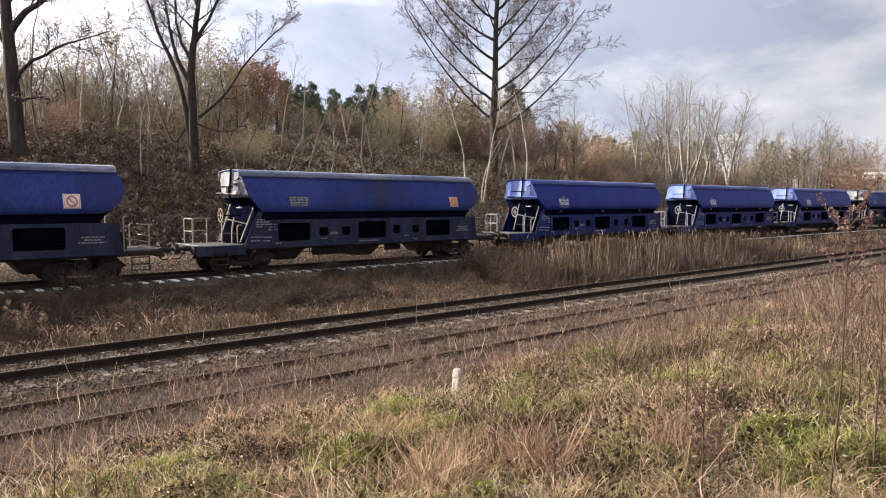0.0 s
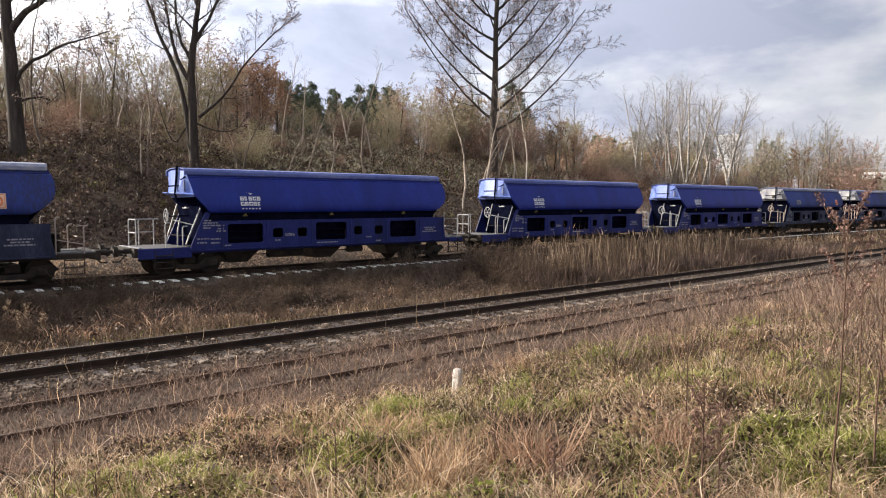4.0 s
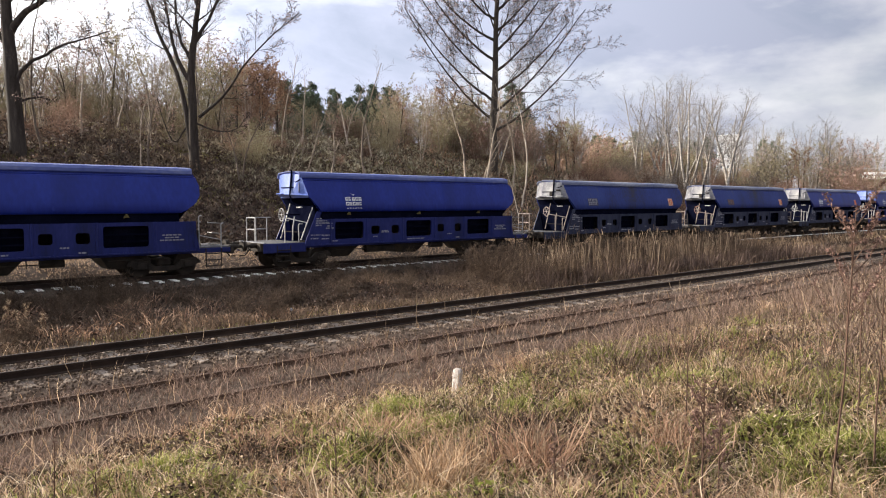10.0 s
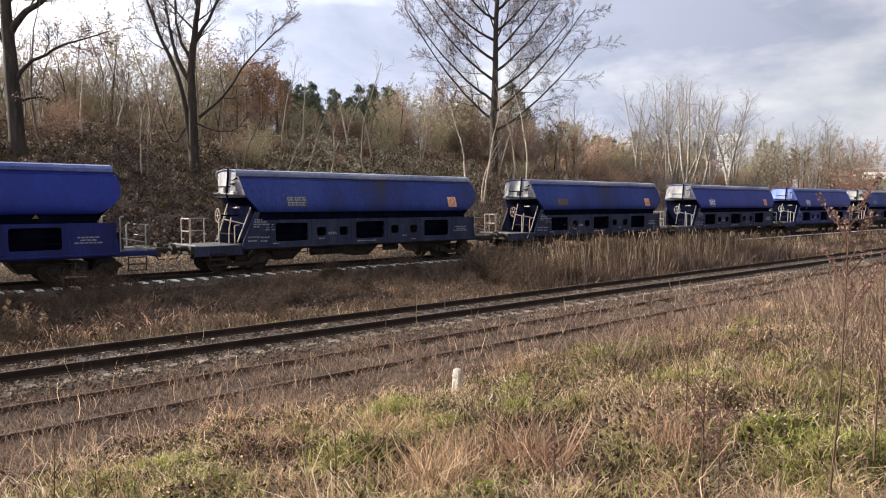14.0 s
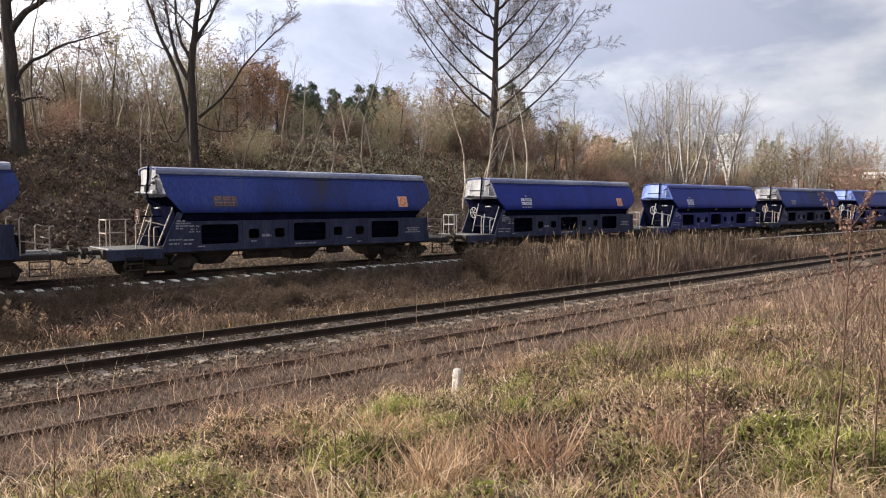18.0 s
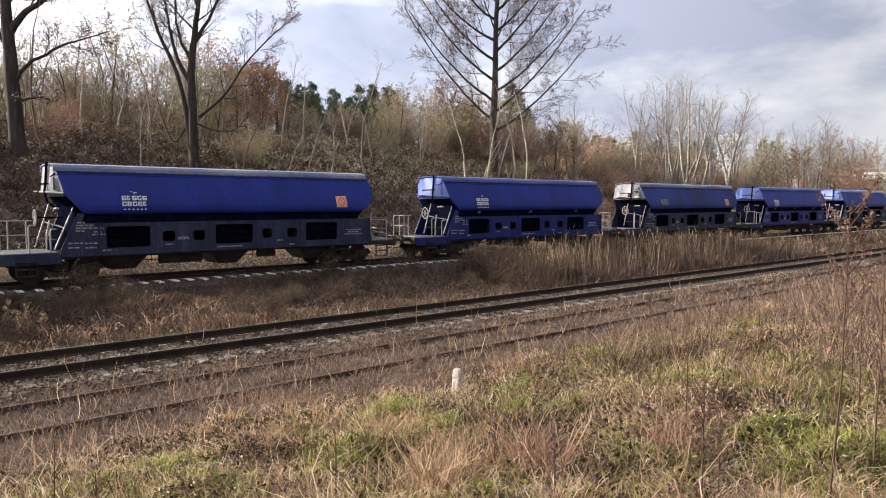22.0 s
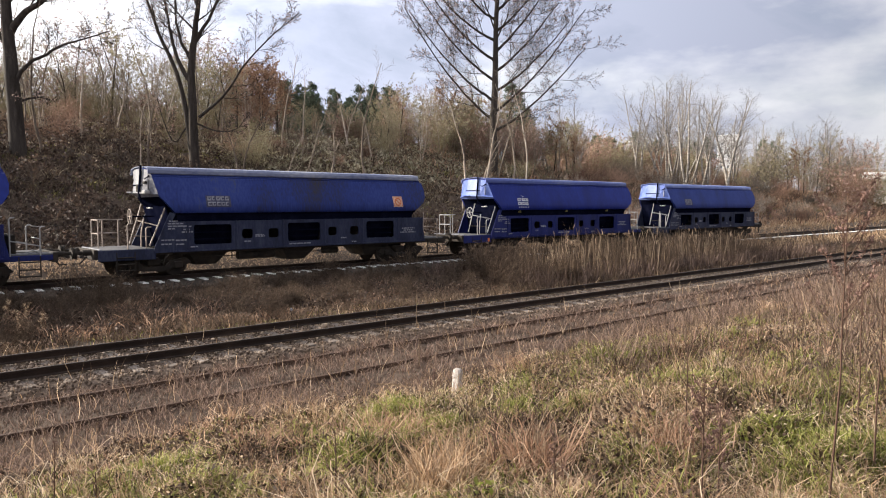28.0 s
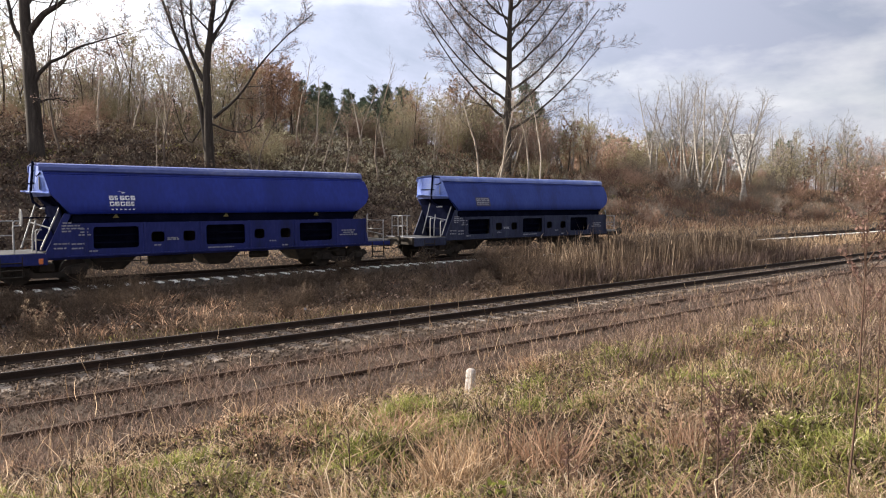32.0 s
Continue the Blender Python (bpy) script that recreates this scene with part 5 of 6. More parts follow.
def tree(name, label, category, seed, heightm, radius, spec, top, trunk_mat, twig_mat, split=1, leaves=None, sides=(8, 5, 3, 3), group=""):
    r = random.Random(seed)
    limbs = []
    for s in range(spec.get("stems", 1)):
        lean = spec.get("lean", 0.04)
        grow(r, (r.uniform(-1, 1) * spec.get("spread", 0), r.uniform(-1, 1) * spec.get("spread", 0), -0.3), (r.gauss(0, lean), r.gauss(0, lean), 1), heightm * r.uniform(0.8, 1.05) + 0.3, radius * r.uniform(0.8, 1.1), 0, top, spec, limbs)
    T = thing(name, label, category, group)
    many = spec.get("stems", 1) > 3
    low = part("stem_clump" if many else "trunk", tubes_mesh("trunk", [q for q in limbs if q[2] < split], trunk_mat, sides), trunk_mat, T)
    if many:
        low["kind"] = "stuff"
    rest = [q for q in limbs if q[2] >= split]
    if rest:
        part("crown", tubes_mesh("crown", rest, twig_mat, sides), twig_mat, T, "bare crown of fine twigs" if not leaves else "")
    if leaves:
        count, size, mat = leaves
        ends = [q for q in limbs if q[2] >= top - 2]
        spots = []
        for k in range(count):
            q = r.choice(ends)[0]
            i = r.randrange(len(q) - 1)
            spots.append(q[i].lerp(q[i + 1], r.random()))
        part("leaves", leaf_mesh("leaves", spots, size, mat, np.random.default_rng(seed)), mat, T, "small scattered spring buds")
    return T


BIG = dict(segs=(9, 8, 6, 4), bend=(0.025, 0.07, 0.12, 0.2), lift=(0.02, 0.02, 0.02, 0.0), taper=(0.25, 0.15, 0.3, 0.5), kids=(22, 12, 9, 0), angle=(57, 42, 44, 40), ratio=(0.60, 0.42, 0.44, 0.4), short=(0.62, 0.45, 0.4, 0.4), thin=(0.36, 0.5, 0.55, 0.5))
BIG["from"] = (0.2, 0.2, 0.2, 0.2)
SAP = dict(segs=(6, 4, 3), bend=(0.06, 0.12, 0.16), lift=(0.05, 0.08, 0.04), taper=(0.15, 0.25, 0.5), kids=(15, 9, 0), angle=(40, 40, 40), ratio=(0.36, 0.5, 0.4), short=(0.5, 0.4, 0.4), thin=(0.5, 0.55, 0.5), stems=2, spread=0.4, lean=0.1)
SAP["from"] = (0.3, 0.15, 0.2)
BIRCH = dict(segs=(7, 4, 3), bend=(0.06, 0.12, 0.18), lift=(0.03, 0.06, -0.04), taper=(0.2, 0.25, 0.5), kids=(20, 11, 0), angle=(46, 42, 40), ratio=(0.30, 0.46, 0.4), short=(0.55, 0.4, 0.4), thin=(0.4, 0.55, 0.5), stems=3, spread=1.2, lean=0.15)
BIRCH["from"] = (0.35, 0.15, 0.2)
BUSH = dict(segs=(4, 3, 3), bend=(0.14, 0.16, 0.2), lift=(0.04, 0.06, 0.04), taper=(0.3, 0.4, 0.5), kids=(11, 7, 0), angle=(42, 42, 40), ratio=(0.55, 0.55, 0.4), short=(0.3, 0.4, 0.4), thin=(0.6, 0.6, 0.5), stems=9, spread=0.5, lean=0.5)
BUSH["from"] = (0.1, 0.1, 0.2)


def pine_tree(seed):
    r = random.Random(seed)
    T = thing("pine_tree", "dark green pine in the wood behind the cutting", "tree", "pines")
    limbs, spots = [], []
    H = r.uniform(11, 13)
    pts = [Vector((r.gauss(0, 0.06) * i, r.gauss(0, 0.06) * i, H * i / 8)) for i in range(9)]
    limbs.append((pts, [0.2 * (1 - i / 9.5) for i in range(9)], 0))
    for k in range(58):
        t = 0.3 + 0.7 * r.random() ** 0.8
        p = pts[0].lerp(pts[-1], t)
        a = r.uniform(0, 2 * math.pi)
        ln = 3.1 * (1.04 - t) ** 0.85 * r.uniform(0.6, 1.15) + 0.25
        e = p + Vector((math.cos(a) * ln, math.sin(a) * ln, ln * r.uniform(0.15, 0.6)))
        limbs.append(([p, p.lerp(e, 0.5) + Vector((0, 0, -0.1)), e], [0.05, 0.035, 0.015], 1))
        for q in range(60):
            f = r.uniform(0.3, 1.06)
            spots.append(p.lerp(e, f) + Vector((r.gauss(0, 0.2), r.gauss(0, 0.2), r.gauss(0.04, 0.11))))
    part("trunk", tubes_mesh("trunk", limbs, M["bark"], (7, 4)), M["bark"], T)
    part("crown", leaf_mesh("crown", spots, 0.26, M["pine"], np.random.default_rng(seed)), M["pine"], T, "dense dark green needles")
    return T


def stand(x, y, dz=0.0):
    return float(height(x, y)) + dz


def plant(master, x, y, scale, turn, lean=0.0):
    m = pose(x, y, stand(x, y), lean, lean * 0.5, turn) @ Matrix.Scale(scale, 4)
    c = copy_thing(master, m)
    c.scale = (scale, scale, scale)
    return c


ROUND = dict(segs=(5, 4, 3), bend=(0.08, 0.13, 0.16), lift=(0.04, 0.05, 0.03), taper=(0.2, 0.25, 0.5), kids=(15, 9, 0), angle=(52, 42, 40), ratio=(0.52, 0.5, 0.4), short=(0.45, 0.4, 0.4), thin=(0.42, 0.55, 0.5))
ROUND["from"] = (0.22, 0.2, 0.2)
THIN = dict(segs=(9, 4, 3), bend=(0.085, 0.13, 0.16), lift=(0.04, 0.06, 0.02), taper=(0.2, 0.3, 0.5), kids=(13, 6, 0), angle=(42, 40, 40), ratio=(0.26, 0.45, 0.4), short=(0.45, 0.4, 0.4), thin=(0.4, 0.55, 0.5))
THIN["from"] = (0.32, 0.2, 0.2)


def build_trees():
    # the three tall trees on the slope
    up = dict(BIG)
    up["kids"] = (10, 12, 9, 0)
    up["angle"], up["lift"] = (46, 40, 42, 40), (0.02, 0.035, 0.02, 0.0)
    up["ratio"], up["short"] = (0.85, 0.46, 0.46, 0.4), (0.4, 0.45, 0.4, 0.4)
    shaped_tree("tall bare tree with a thick dark trunk on the slope", 11, -0.949, 41,
                [(((0, -0.3), (-0.25, 4.5), (-0.5, 8.5), (-0.75, 12), (-0.9, 17)), 0.50, 0.16, 9, 0.5, 5.5), (((-0.35, 7.2), (0.6, 8.4), (1.5, 9.0), (2.2, 9.9), (3.0, 12.5)), 0.24, 0.06, 9, 0.3, 4.0),
                 (((0.05, 4.6), (0.7, 5.5), (1.7, 6.0), (2.5, 6.5), (3.7, 6.9), (5.3, 7.4)), 0.13, 0.03, 9, 0.3, 2.6), (((0.0, 3.3), (0.7, 3.5), (1.5, 3.6)), 0.09, 0.03, 4, 0.4, 1.6), (((-0.4, 6.4), (-1.2, 7.6), (-1.6, 9.6), (-2.4, 12)), 0.17, 0.05, 8, 0.3, 3.5)], up, 1500, 0.1)
    shaped_tree("tall bare forked tree with sparse buds on the slope", 23, -0.56, 46.5,
                [(((0, -0.3), (0.06, 3.2), (0.0, 6.6), (0.26, 9.2), (0.5, 10.8), (0.75, 15), (0.9, 20)), 0.36, 0.07, 10, 0.42, 6.0), (((-0.1, 1.2), (-0.42, 4.0), (-0.75, 5.9), (-1.5, 7.9), (-2.1, 9.2), (-2.7, 10.8), (-3.5, 14), (-4.0, 17)), 0.20, 0.05, 11, 0.4, 4.5),
                 (((-0.1, 6.2), (-0.85, 7.5), (-1.25, 9.2), (-1.5, 10.8), (-1.7, 15)), 0.16, 0.04, 9, 0.3, 4.0), (((0.1, 7.4), (-0.6, 8.6), (-1.0, 10.5), (-0.9, 14)), 0.14, 0.04, 7, 0.3, 3.5),
                 (((0.42, 3.8), (1.9, 5.1), (3.2, 7.0), (4.7, 8.7), (7.0, 10.7)), 0.11, 0.03, 12, 0.2, 3.4), (((0.25, 8.8), (1.4, 10.6), (2.4, 13), (3.0, 16)), 0.13, 0.04, 9, 0.25, 4.0), (((0.3, 3.4), (1.6, 2.9), (2.8, 3.0), (3.6, 3.9)), 0.07, 0.02, 5, 0.4, 1.4), (((-0.4, 3.2), (-1.2, 2.2), (-1.9, 3.3), (-2.4, 5.2)), 0.06, 0.02, 5, 0.4, 1.6)], up, 5000, 0.11)
    lines = [(((0, -0.3), (0.1, 6), (0.25, 12), (0.4, 20), (0.5, 30)), 0.46, 0.10, 13, 0.5, 10.0)]
    r = random.Random(37)
    for k in range(13):
        z0 = 4.2 + k * 0.92
        d = (-1) ** k
        ln = (8.6 - 0.32 * k) * r.uniform(0.82, 1.1)
        sl = r.uniform(0.75, 1.15)
        lines.append((((0.1 + z0 * 0.013, z0), (0.1 + d * ln * 0.25, z0 + ln * 0.2 * sl), (d * ln * 0.6, z0 + ln * 0.58 * sl), (d * ln, z0 + ln * 1.15 * sl)), 0.15, 0.035, 11, 0.16, 5.2))
    shaped_tree("tall symmetrical tree with reddish buds on the slope", 37, 0.112, 66, lines, up, 11000, 0.13)
    r = random.Random(3)
    saps = [tree("sapling", "thin bare sapling on the wooded slope", "tree", 100 + i, h, 0.08, SAP, 3, M["grey_bark"], m, sides=(5, 3, 3), group="bare saplings") for i, (h, m) in enumerate(((7.5, M["twig"]), (9.0, M["twig"]), (6.0, M["red_twig"]), (8.0, M["olive"])))]
    thins = [tree("slender_tree", "slender crooked tree with a pale bare stem on the slope", "tree", 150 + i, h, 0.1, THIN, 3, M["grey_bark"], M["twig"], sides=(6, 3, 3), group="slender trees") for i, h in enumerate((9.0, 7.0, 10.5, 8.0))]
    birches = [tree("birch_tree", "white-barked bare birch clump above the track", "tree", 200 + i, h, 0.2, BIRCH, 3, M["birch"], M["birch_twig"], sides=(6, 3, 3), group="birches") for i, h in enumerate((14, 16, 13))]
    bushes = [tree("bush", "leafless brown thicket on the slope", "bush", 300 + i, h, 0.02, BUSH, 3, m, m, sides=(3, 3, 3), group="bushes") for i, (h, m) in enumerate(((2.2, M["twig"]), (1.6, M["red_twig"]), (2.8, M["olive"]), (2.0, M["red_twig"])))]
    thickets = [tree("thicket", "dense brown leafless thicket in the far wood", "bush", 330 + i, 3.6, 0.03, BUSH, 3, m, m, leaves=(900, 0.2, lf), sides=(3, 3, 3), group="thickets") for i, (m, lf) in enumerate(((M["twig"], M["olive_leaf"]), (M["red_twig"], M["bud"]), (M["olive"], M["olive_leaf"])))]
    rounds = [tree("woodland_tree", lab, "tree", 500 + i, h, 0.15, ROUND, 3, M["bark"], m, leaves=(n, 0.22, lf), sides=(6, 4, 3), group="woodland trees") for i, (h, m, n, lf, lab) in enumerate((
        (10, M["twig"], 1500, M["olive_leaf"], "rounded bare tree with olive buds in the wood"), (11, M["twig"], 900, M["bud"], "rounded leafless grey-brown tree in the wood"),
        (9, M["red_twig"], 3400, M["oak_leaf"], "rounded oak keeping its russet leaves in the wood"), (10, M["olive"], 2200, M["olive_leaf"], "rounded olive-green budding tree in the wood"), (12, M["birch_twig"], 700, M["bud"], "tall grey leafless tree in the wood")))]
    pines = [pine_tree(400 + i) for i in range(3)]
    used = set()

    def put(kinds, x, y, s):
        mstr = kinds[r.randrange(len(kinds))]
        if mstr.name not in used:
            used.add(mstr.name)
            mstr.matrix_basis = pose(x, y, stand(x, y), 0, 0, r.uniform(0, 360)) @ Matrix.Scale(s, 4)
        else:
            plant(mstr, x, y, s, r.uniform(0, 360))

    # slender stems and saplings on the slope
    for i in range(60):
        x, y = ray_place(r.uniform(-0.98, 0.3), r.uniform(42, 66))
        if y > 38:
            put(thins, x, y, r.uniform(0.55, 1.0))
    for i in range(70):
        u = r.uniform(-1.08, 0.32)
        x, y = ray_place(u, r.uniform(50, 90))
        if y > 44:
            put(saps, x, y, r.uniform(0.5, 0.9) * (0.6 if -0.4 < u < -0.1 else 1))
    # the wood along the top
    for i in range(64):
        u = r.uniform(-1.1, -0.5)
        if -0.74 < u < -0.56 and r.random() < 0.6:
            continue
        x, y = ray_place(u, r.uniform(62, 105))
        put([rounds[0], rounds[1], rounds[3], rounds[4]], x, y, r.uniform(0.6, 1.05))
    for i in range(11):
        x, y = ray_place(r.uniform(-0.47, -0.36), r.uniform(64, 80))
        put([rounds[2]], x, y, r.uniform(0.55, 0.78))
    for i in range(9):
        x, y = ray_place(r.uniform(-0.58, -0.46), r.uniform(60, 75))
        put([rounds[3], rounds[0]], x, y, r.uniform(0.5, 0.7))
    for i in range(26):
        x, y = ray_place(r.uniform(-0.36, -0.08), r.uniform(66, 90))
        put([rounds[0], rounds[1], rounds[3]], x, y, r.uniform(0.25, 0.48))
    for i in range(46):
        x, y = ray_place(r.uniform(-0.13, 0.3), r.uniform(74, 115))
        put([rounds[0], rounds[1], rounds[3], rounds[2]], x, y, r.uniform(0.5, 0.85))
    for i in range(80):
        u = r.uniform(0.24, 1.1)
        if 0.6 < u < 0.69:
            continue
        x, y = ray_place(u, r.uniform(120, 190))
        put([rounds[1], rounds[2], rounds[4], rounds[0]], x, y, r.uniform(0.55, 0.95) if u < 0.85 else r.uniform(0.7, 1.1))
    for i in range(100):
        u = r.uniform(-1.08, 0.35)
        x, y = ray_place(u, r.uniform(46, 100))
        if y > 46:
            put(bushes, x, y, r.uniform(0.5, 1.1) * (0.7 if -0.4 < u < 0.3 else 1))
    brown = [b for k, b in enumerate(bushes) if k != 2]
    for i in range(80):
        u = r.uniform(0.16, 1.1)
        x, y = ray_place(u, r.uniform(112, 165))
        put(thickets, x, y, r.uniform(1.1, 2.0) * (0.5 if 0.6 < u < 0.69 else 1))
    for i in range(84):
        u = r.uniform(-1.1, 0.2)
        x, y = ray_place(u, r.uniform(72, 105))
        put(thickets, x, y, r.uniform(0.8, 1.5) * (0.5 if -0.4 < u < -0.1 else 1))
    for i in range(60):
        put(brown, r.uniform(52, 125), r.uniform(35.5, 44), r.uniform(0.4, 0.9))
    for i in range(120):
        x, y = ray_place(r.uniform(0.3, 1.1), r.uniform(70, 150))
        if 39 < y < 64:
            put(brown, x, y, r.uniform(0.4, 0.75) if y < 44 else r.uniform(0.8, 1.5))
    weeds = [tree("dead_bush", "low tangled dead brown bush between the tracks", "bush", 350 + i, 2.0, 0.022, BUSH, 3, M["weed"], M["weed"], sides=(3, 3, 3), group="dead bushes between the tracks") for i in range(2)]
    for i in range(150):
        x = 3 + 47 * r.random() ** 1.3
        y = r.uniform(18.8, 27.0)
        put(weeds, x, y, r.uniform(0.2, 0.42) * (1.6 if 20 < x else 1))
    for i in range(60):
        put(weeds, r.uniform(19.5, 46), r.uniform(18.6, 24.5), r.uniform(0.4, 0.75))
    # dark weeds against the train track
    for x, y, k in ((6.3, 26.6, 0.5), (6.9, 26.8, 0.42), (7.7, 26.7, 0.4), (8.4, 26.4, 0.3), (4.2, 25.4, 0.3), (3.4, 24.6, 0.35), (4.4, 23.8, 0.35), (5.4, 24.4, 0.3)):
        put(weeds, x, y, k)
    for i in range(9):
        u = (0.49, 0.52, 0.56, 0.60, 0.45, 0.53, 0.58, 0.63, 0.47)[i] + r.uniform(-0.01, 0.01)
        x, y = ray_place(u, r.uniform(90, 108))
        put(birches, x, y, r.uniform(0.86, 1.1))
    for i in range(14):
        u = 0.66 + (i % 7) * 0.05 + r.uniform(-0.02, 0.02)
        x, y = ray_place(u, r.uniform(115, 150))
        if y > 36:
            put(birches, x, y, r.uniform(0.72, 0.95))
    for i in range(7):
        x, y = ray_place(r.uniform(0.2, 0.45), r.uniform(85, 120))
        put(birches, x, y, r.uniform(0.5, 0.75))
    for i in range(66):
        u = -0.36 + 0.004 * i
        if -0.275 < u < -0.262:
            continue
        x, y = ray_place(u + r.uniform(-0.01, 0.01), r.uniform(95, 120))
        put(pines, x, y, r.uniform(0.6, 0.9))
    for u, d, k in ((0.155, 88, 0.86), (0.175, 90, 0.8), (0.195, 92, 0.7)):
        put(pines, *ray_place(u, d), k)
    for i in range(44):
        u = r.uniform(0.2, 0.75)
        x, y = ray_place(u if not 0.6 < u < 0.69 else u - 0.3, r.uniform(150, 180))
        put(pines, x, y, r.uniform(0.75, 1.0))


build_trees()


# ---- small things ----
def seed_spray(g_pts, count, size, seed, mat, name, parent):
    r = random.Random(seed)
    spots = [r.choice(g_pts) + Vector((r.gauss(0, size * 0.5), r.gauss(0, size * 0.5), r.gauss(0, size * 0.5))) for _ in range(count)]
    ob = part(name, leaf_mesh(name, spots, size, mat, np.random.default_rng(seed)), mat, parent, "dry brown seed heads")
    ob["kind"] = "stuff"
    return ob


def weed_stalk(x, y, h, seed, label, radius=0.007, branches=8, seeds=160, mat=None, seed_mat=None, low=0.45, reach=0.28, size=0.02):
    """A dead flowering stalk with side shoots and seed heads."""
    r = random.Random(seed)
    mat, seed_mat = mat or M["seed"], seed_mat or M["seed"]
    T = thing("weed_stalk", label, "weed", "dead weed stalks", at=pose(x, y, stand(x, y)))
    pts = [Vector((0, 0, -0.05))]
    for i in range(6):
        pts.append(pts[-1] + Vector((r.gauss(0, 0.004) * h, r.gauss(0, 0.004) * h, (h + 0.05) / 6)))
    g = Geo().tube(pts, [radius * (1 - 0.11 * i) for i in range(7)], 5)
    part("stem", g, mat, T)
    heads = []
    for k in range(branches):
        t = low + (1 - low) * (k + r.random()) / branches
        f = t * 6
        i = min(int(f), 5)
        p = pts[i].lerp(pts[i + 1], f - i)
        a = r.uniform(0, 2 * math.pi)
        ln = h * reach * (1.15 - 0.6 * t) * r.uniform(0.6, 1.2)
        e = p + Vector((math.cos(a) * ln * 0.55, math.sin(a) * ln * 0.55, ln * 0.85))
        m = p.lerp(e, 0.5) + Vector((math.cos(a), math.sin(a), 0)) * ln * 0.08
        part("shoot", Geo().tube([p, m, e], [radius * 0.45, radius * 0.35, radius * 0.2], 4), mat, T)
        heads += [p.lerp(e, q) for q in (0.5, 0.65, 0.8, 0.9, 1.0)]
    heads += [pts[-1], pts[-1].lerp(pts[-2], 0.4)]
    if seeds:
        seed_spray(heads, seeds, size, seed, seed_mat, "seed_head", T)
    return T


def build_weeds():
    sway = weed_stalk(*ray_place(0.895, 3.7), 1.75, 5, "tall dead branching weed stalk with brown seed heads", radius=0.008, branches=14, seeds=1500, low=0.6, reach=0.26, size=0.015, seed_mat=M["pale_seed"])
    for u, d, h, seed, br, sd, lab in ((0.60, 3.6, 0.66, 7, 18, 800, "bushy dead weed with dark seed heads"), (0.64, 3.9, 0.6, 8, 16, 600, "bushy dead weed with dark seed heads"), (0.56, 5.2, 0.8, 9, 3, 30, "thin dark dead weed stem"),
                                   (0.995, 4.4, 1.5, 10, 6, 120, "tall thin dead weed stem"), (0.955, 5.5, 1.3, 11, 6, 120, "tall thin dead weed stem"), (0.80, 7.5, 1.1, 12, 6, 90, "tall thin dead weed stem"),
                                   (0.92, 8.5, 1.2, 13, 8, 120, "tall thin dead weed stem"), (0.72, 9.5, 1.0, 14, 6, 80, "tall thin dead weed stem"), (-0.90, 4.6, 0.6, 15, 4, 40, "thin dark dead weed stem"),
                                   (-0.80, 3.9, 0.5, 16, 4, 30, "thin dark dead weed stem"), (-0.02, 8.2, 0.42, 17, 9, 260, "short dead weed with a dark seed cluster"), (0.26, 3.8, 0.4, 18, 6, 160, "short dead weed with a dark seed cluster"),
                                   (-0.25, 4.1, 0.5, 20, 3, 30, "thin dark dead weed stem"), (0.12, 4.4, 0.5, 21, 4, 60, "thin dark dead weed stem")):
        x, y = ray_place(u, d)
        weed_stalk(x, y, h, seed, lab, radius=0.0075, branches=br, seeds=sd, size=0.014, seed_mat=M["pale_seed"])
    for u, d, h, seed in ((-0.99, 17.5, 1.0, 30), (-0.95, 17.0, 0.9, 31), (-0.97, 16.6, 0.8, 32), (-0.91, 17.2, 0.7, 33), (0.585, 19, 0.75, 34), (0.6, 18.6, 0.6, 35)):
        x, y = ray_place(u, d)
        weed_stalk(x, y, h, seed, "pale fluffy dead weed beside the track", branches=9, seeds=200, mat=M["reed"], seed_mat=M["reed"], low=0.3, size=0.035)
    for u, d, h, seed in ((-0.06, 17.5, 1.25, 40), (0.005, 19.0, 1.05, 41), (-0.20, 12.4, 0.75, 42), (-0.055, 13.5, 0.7, 43), (0.14, 16.5, 0.6, 44), (-0.13, 15.5, 0.6, 45)):
        x, y = ray_place(u, d)
        weed_stalk(x, y, h, seed, "single pale dry reed stem by the rails", branches=0, seeds=0, mat=M["reed"], radius=0.012)
    return sway


SWAY = build_weeds()


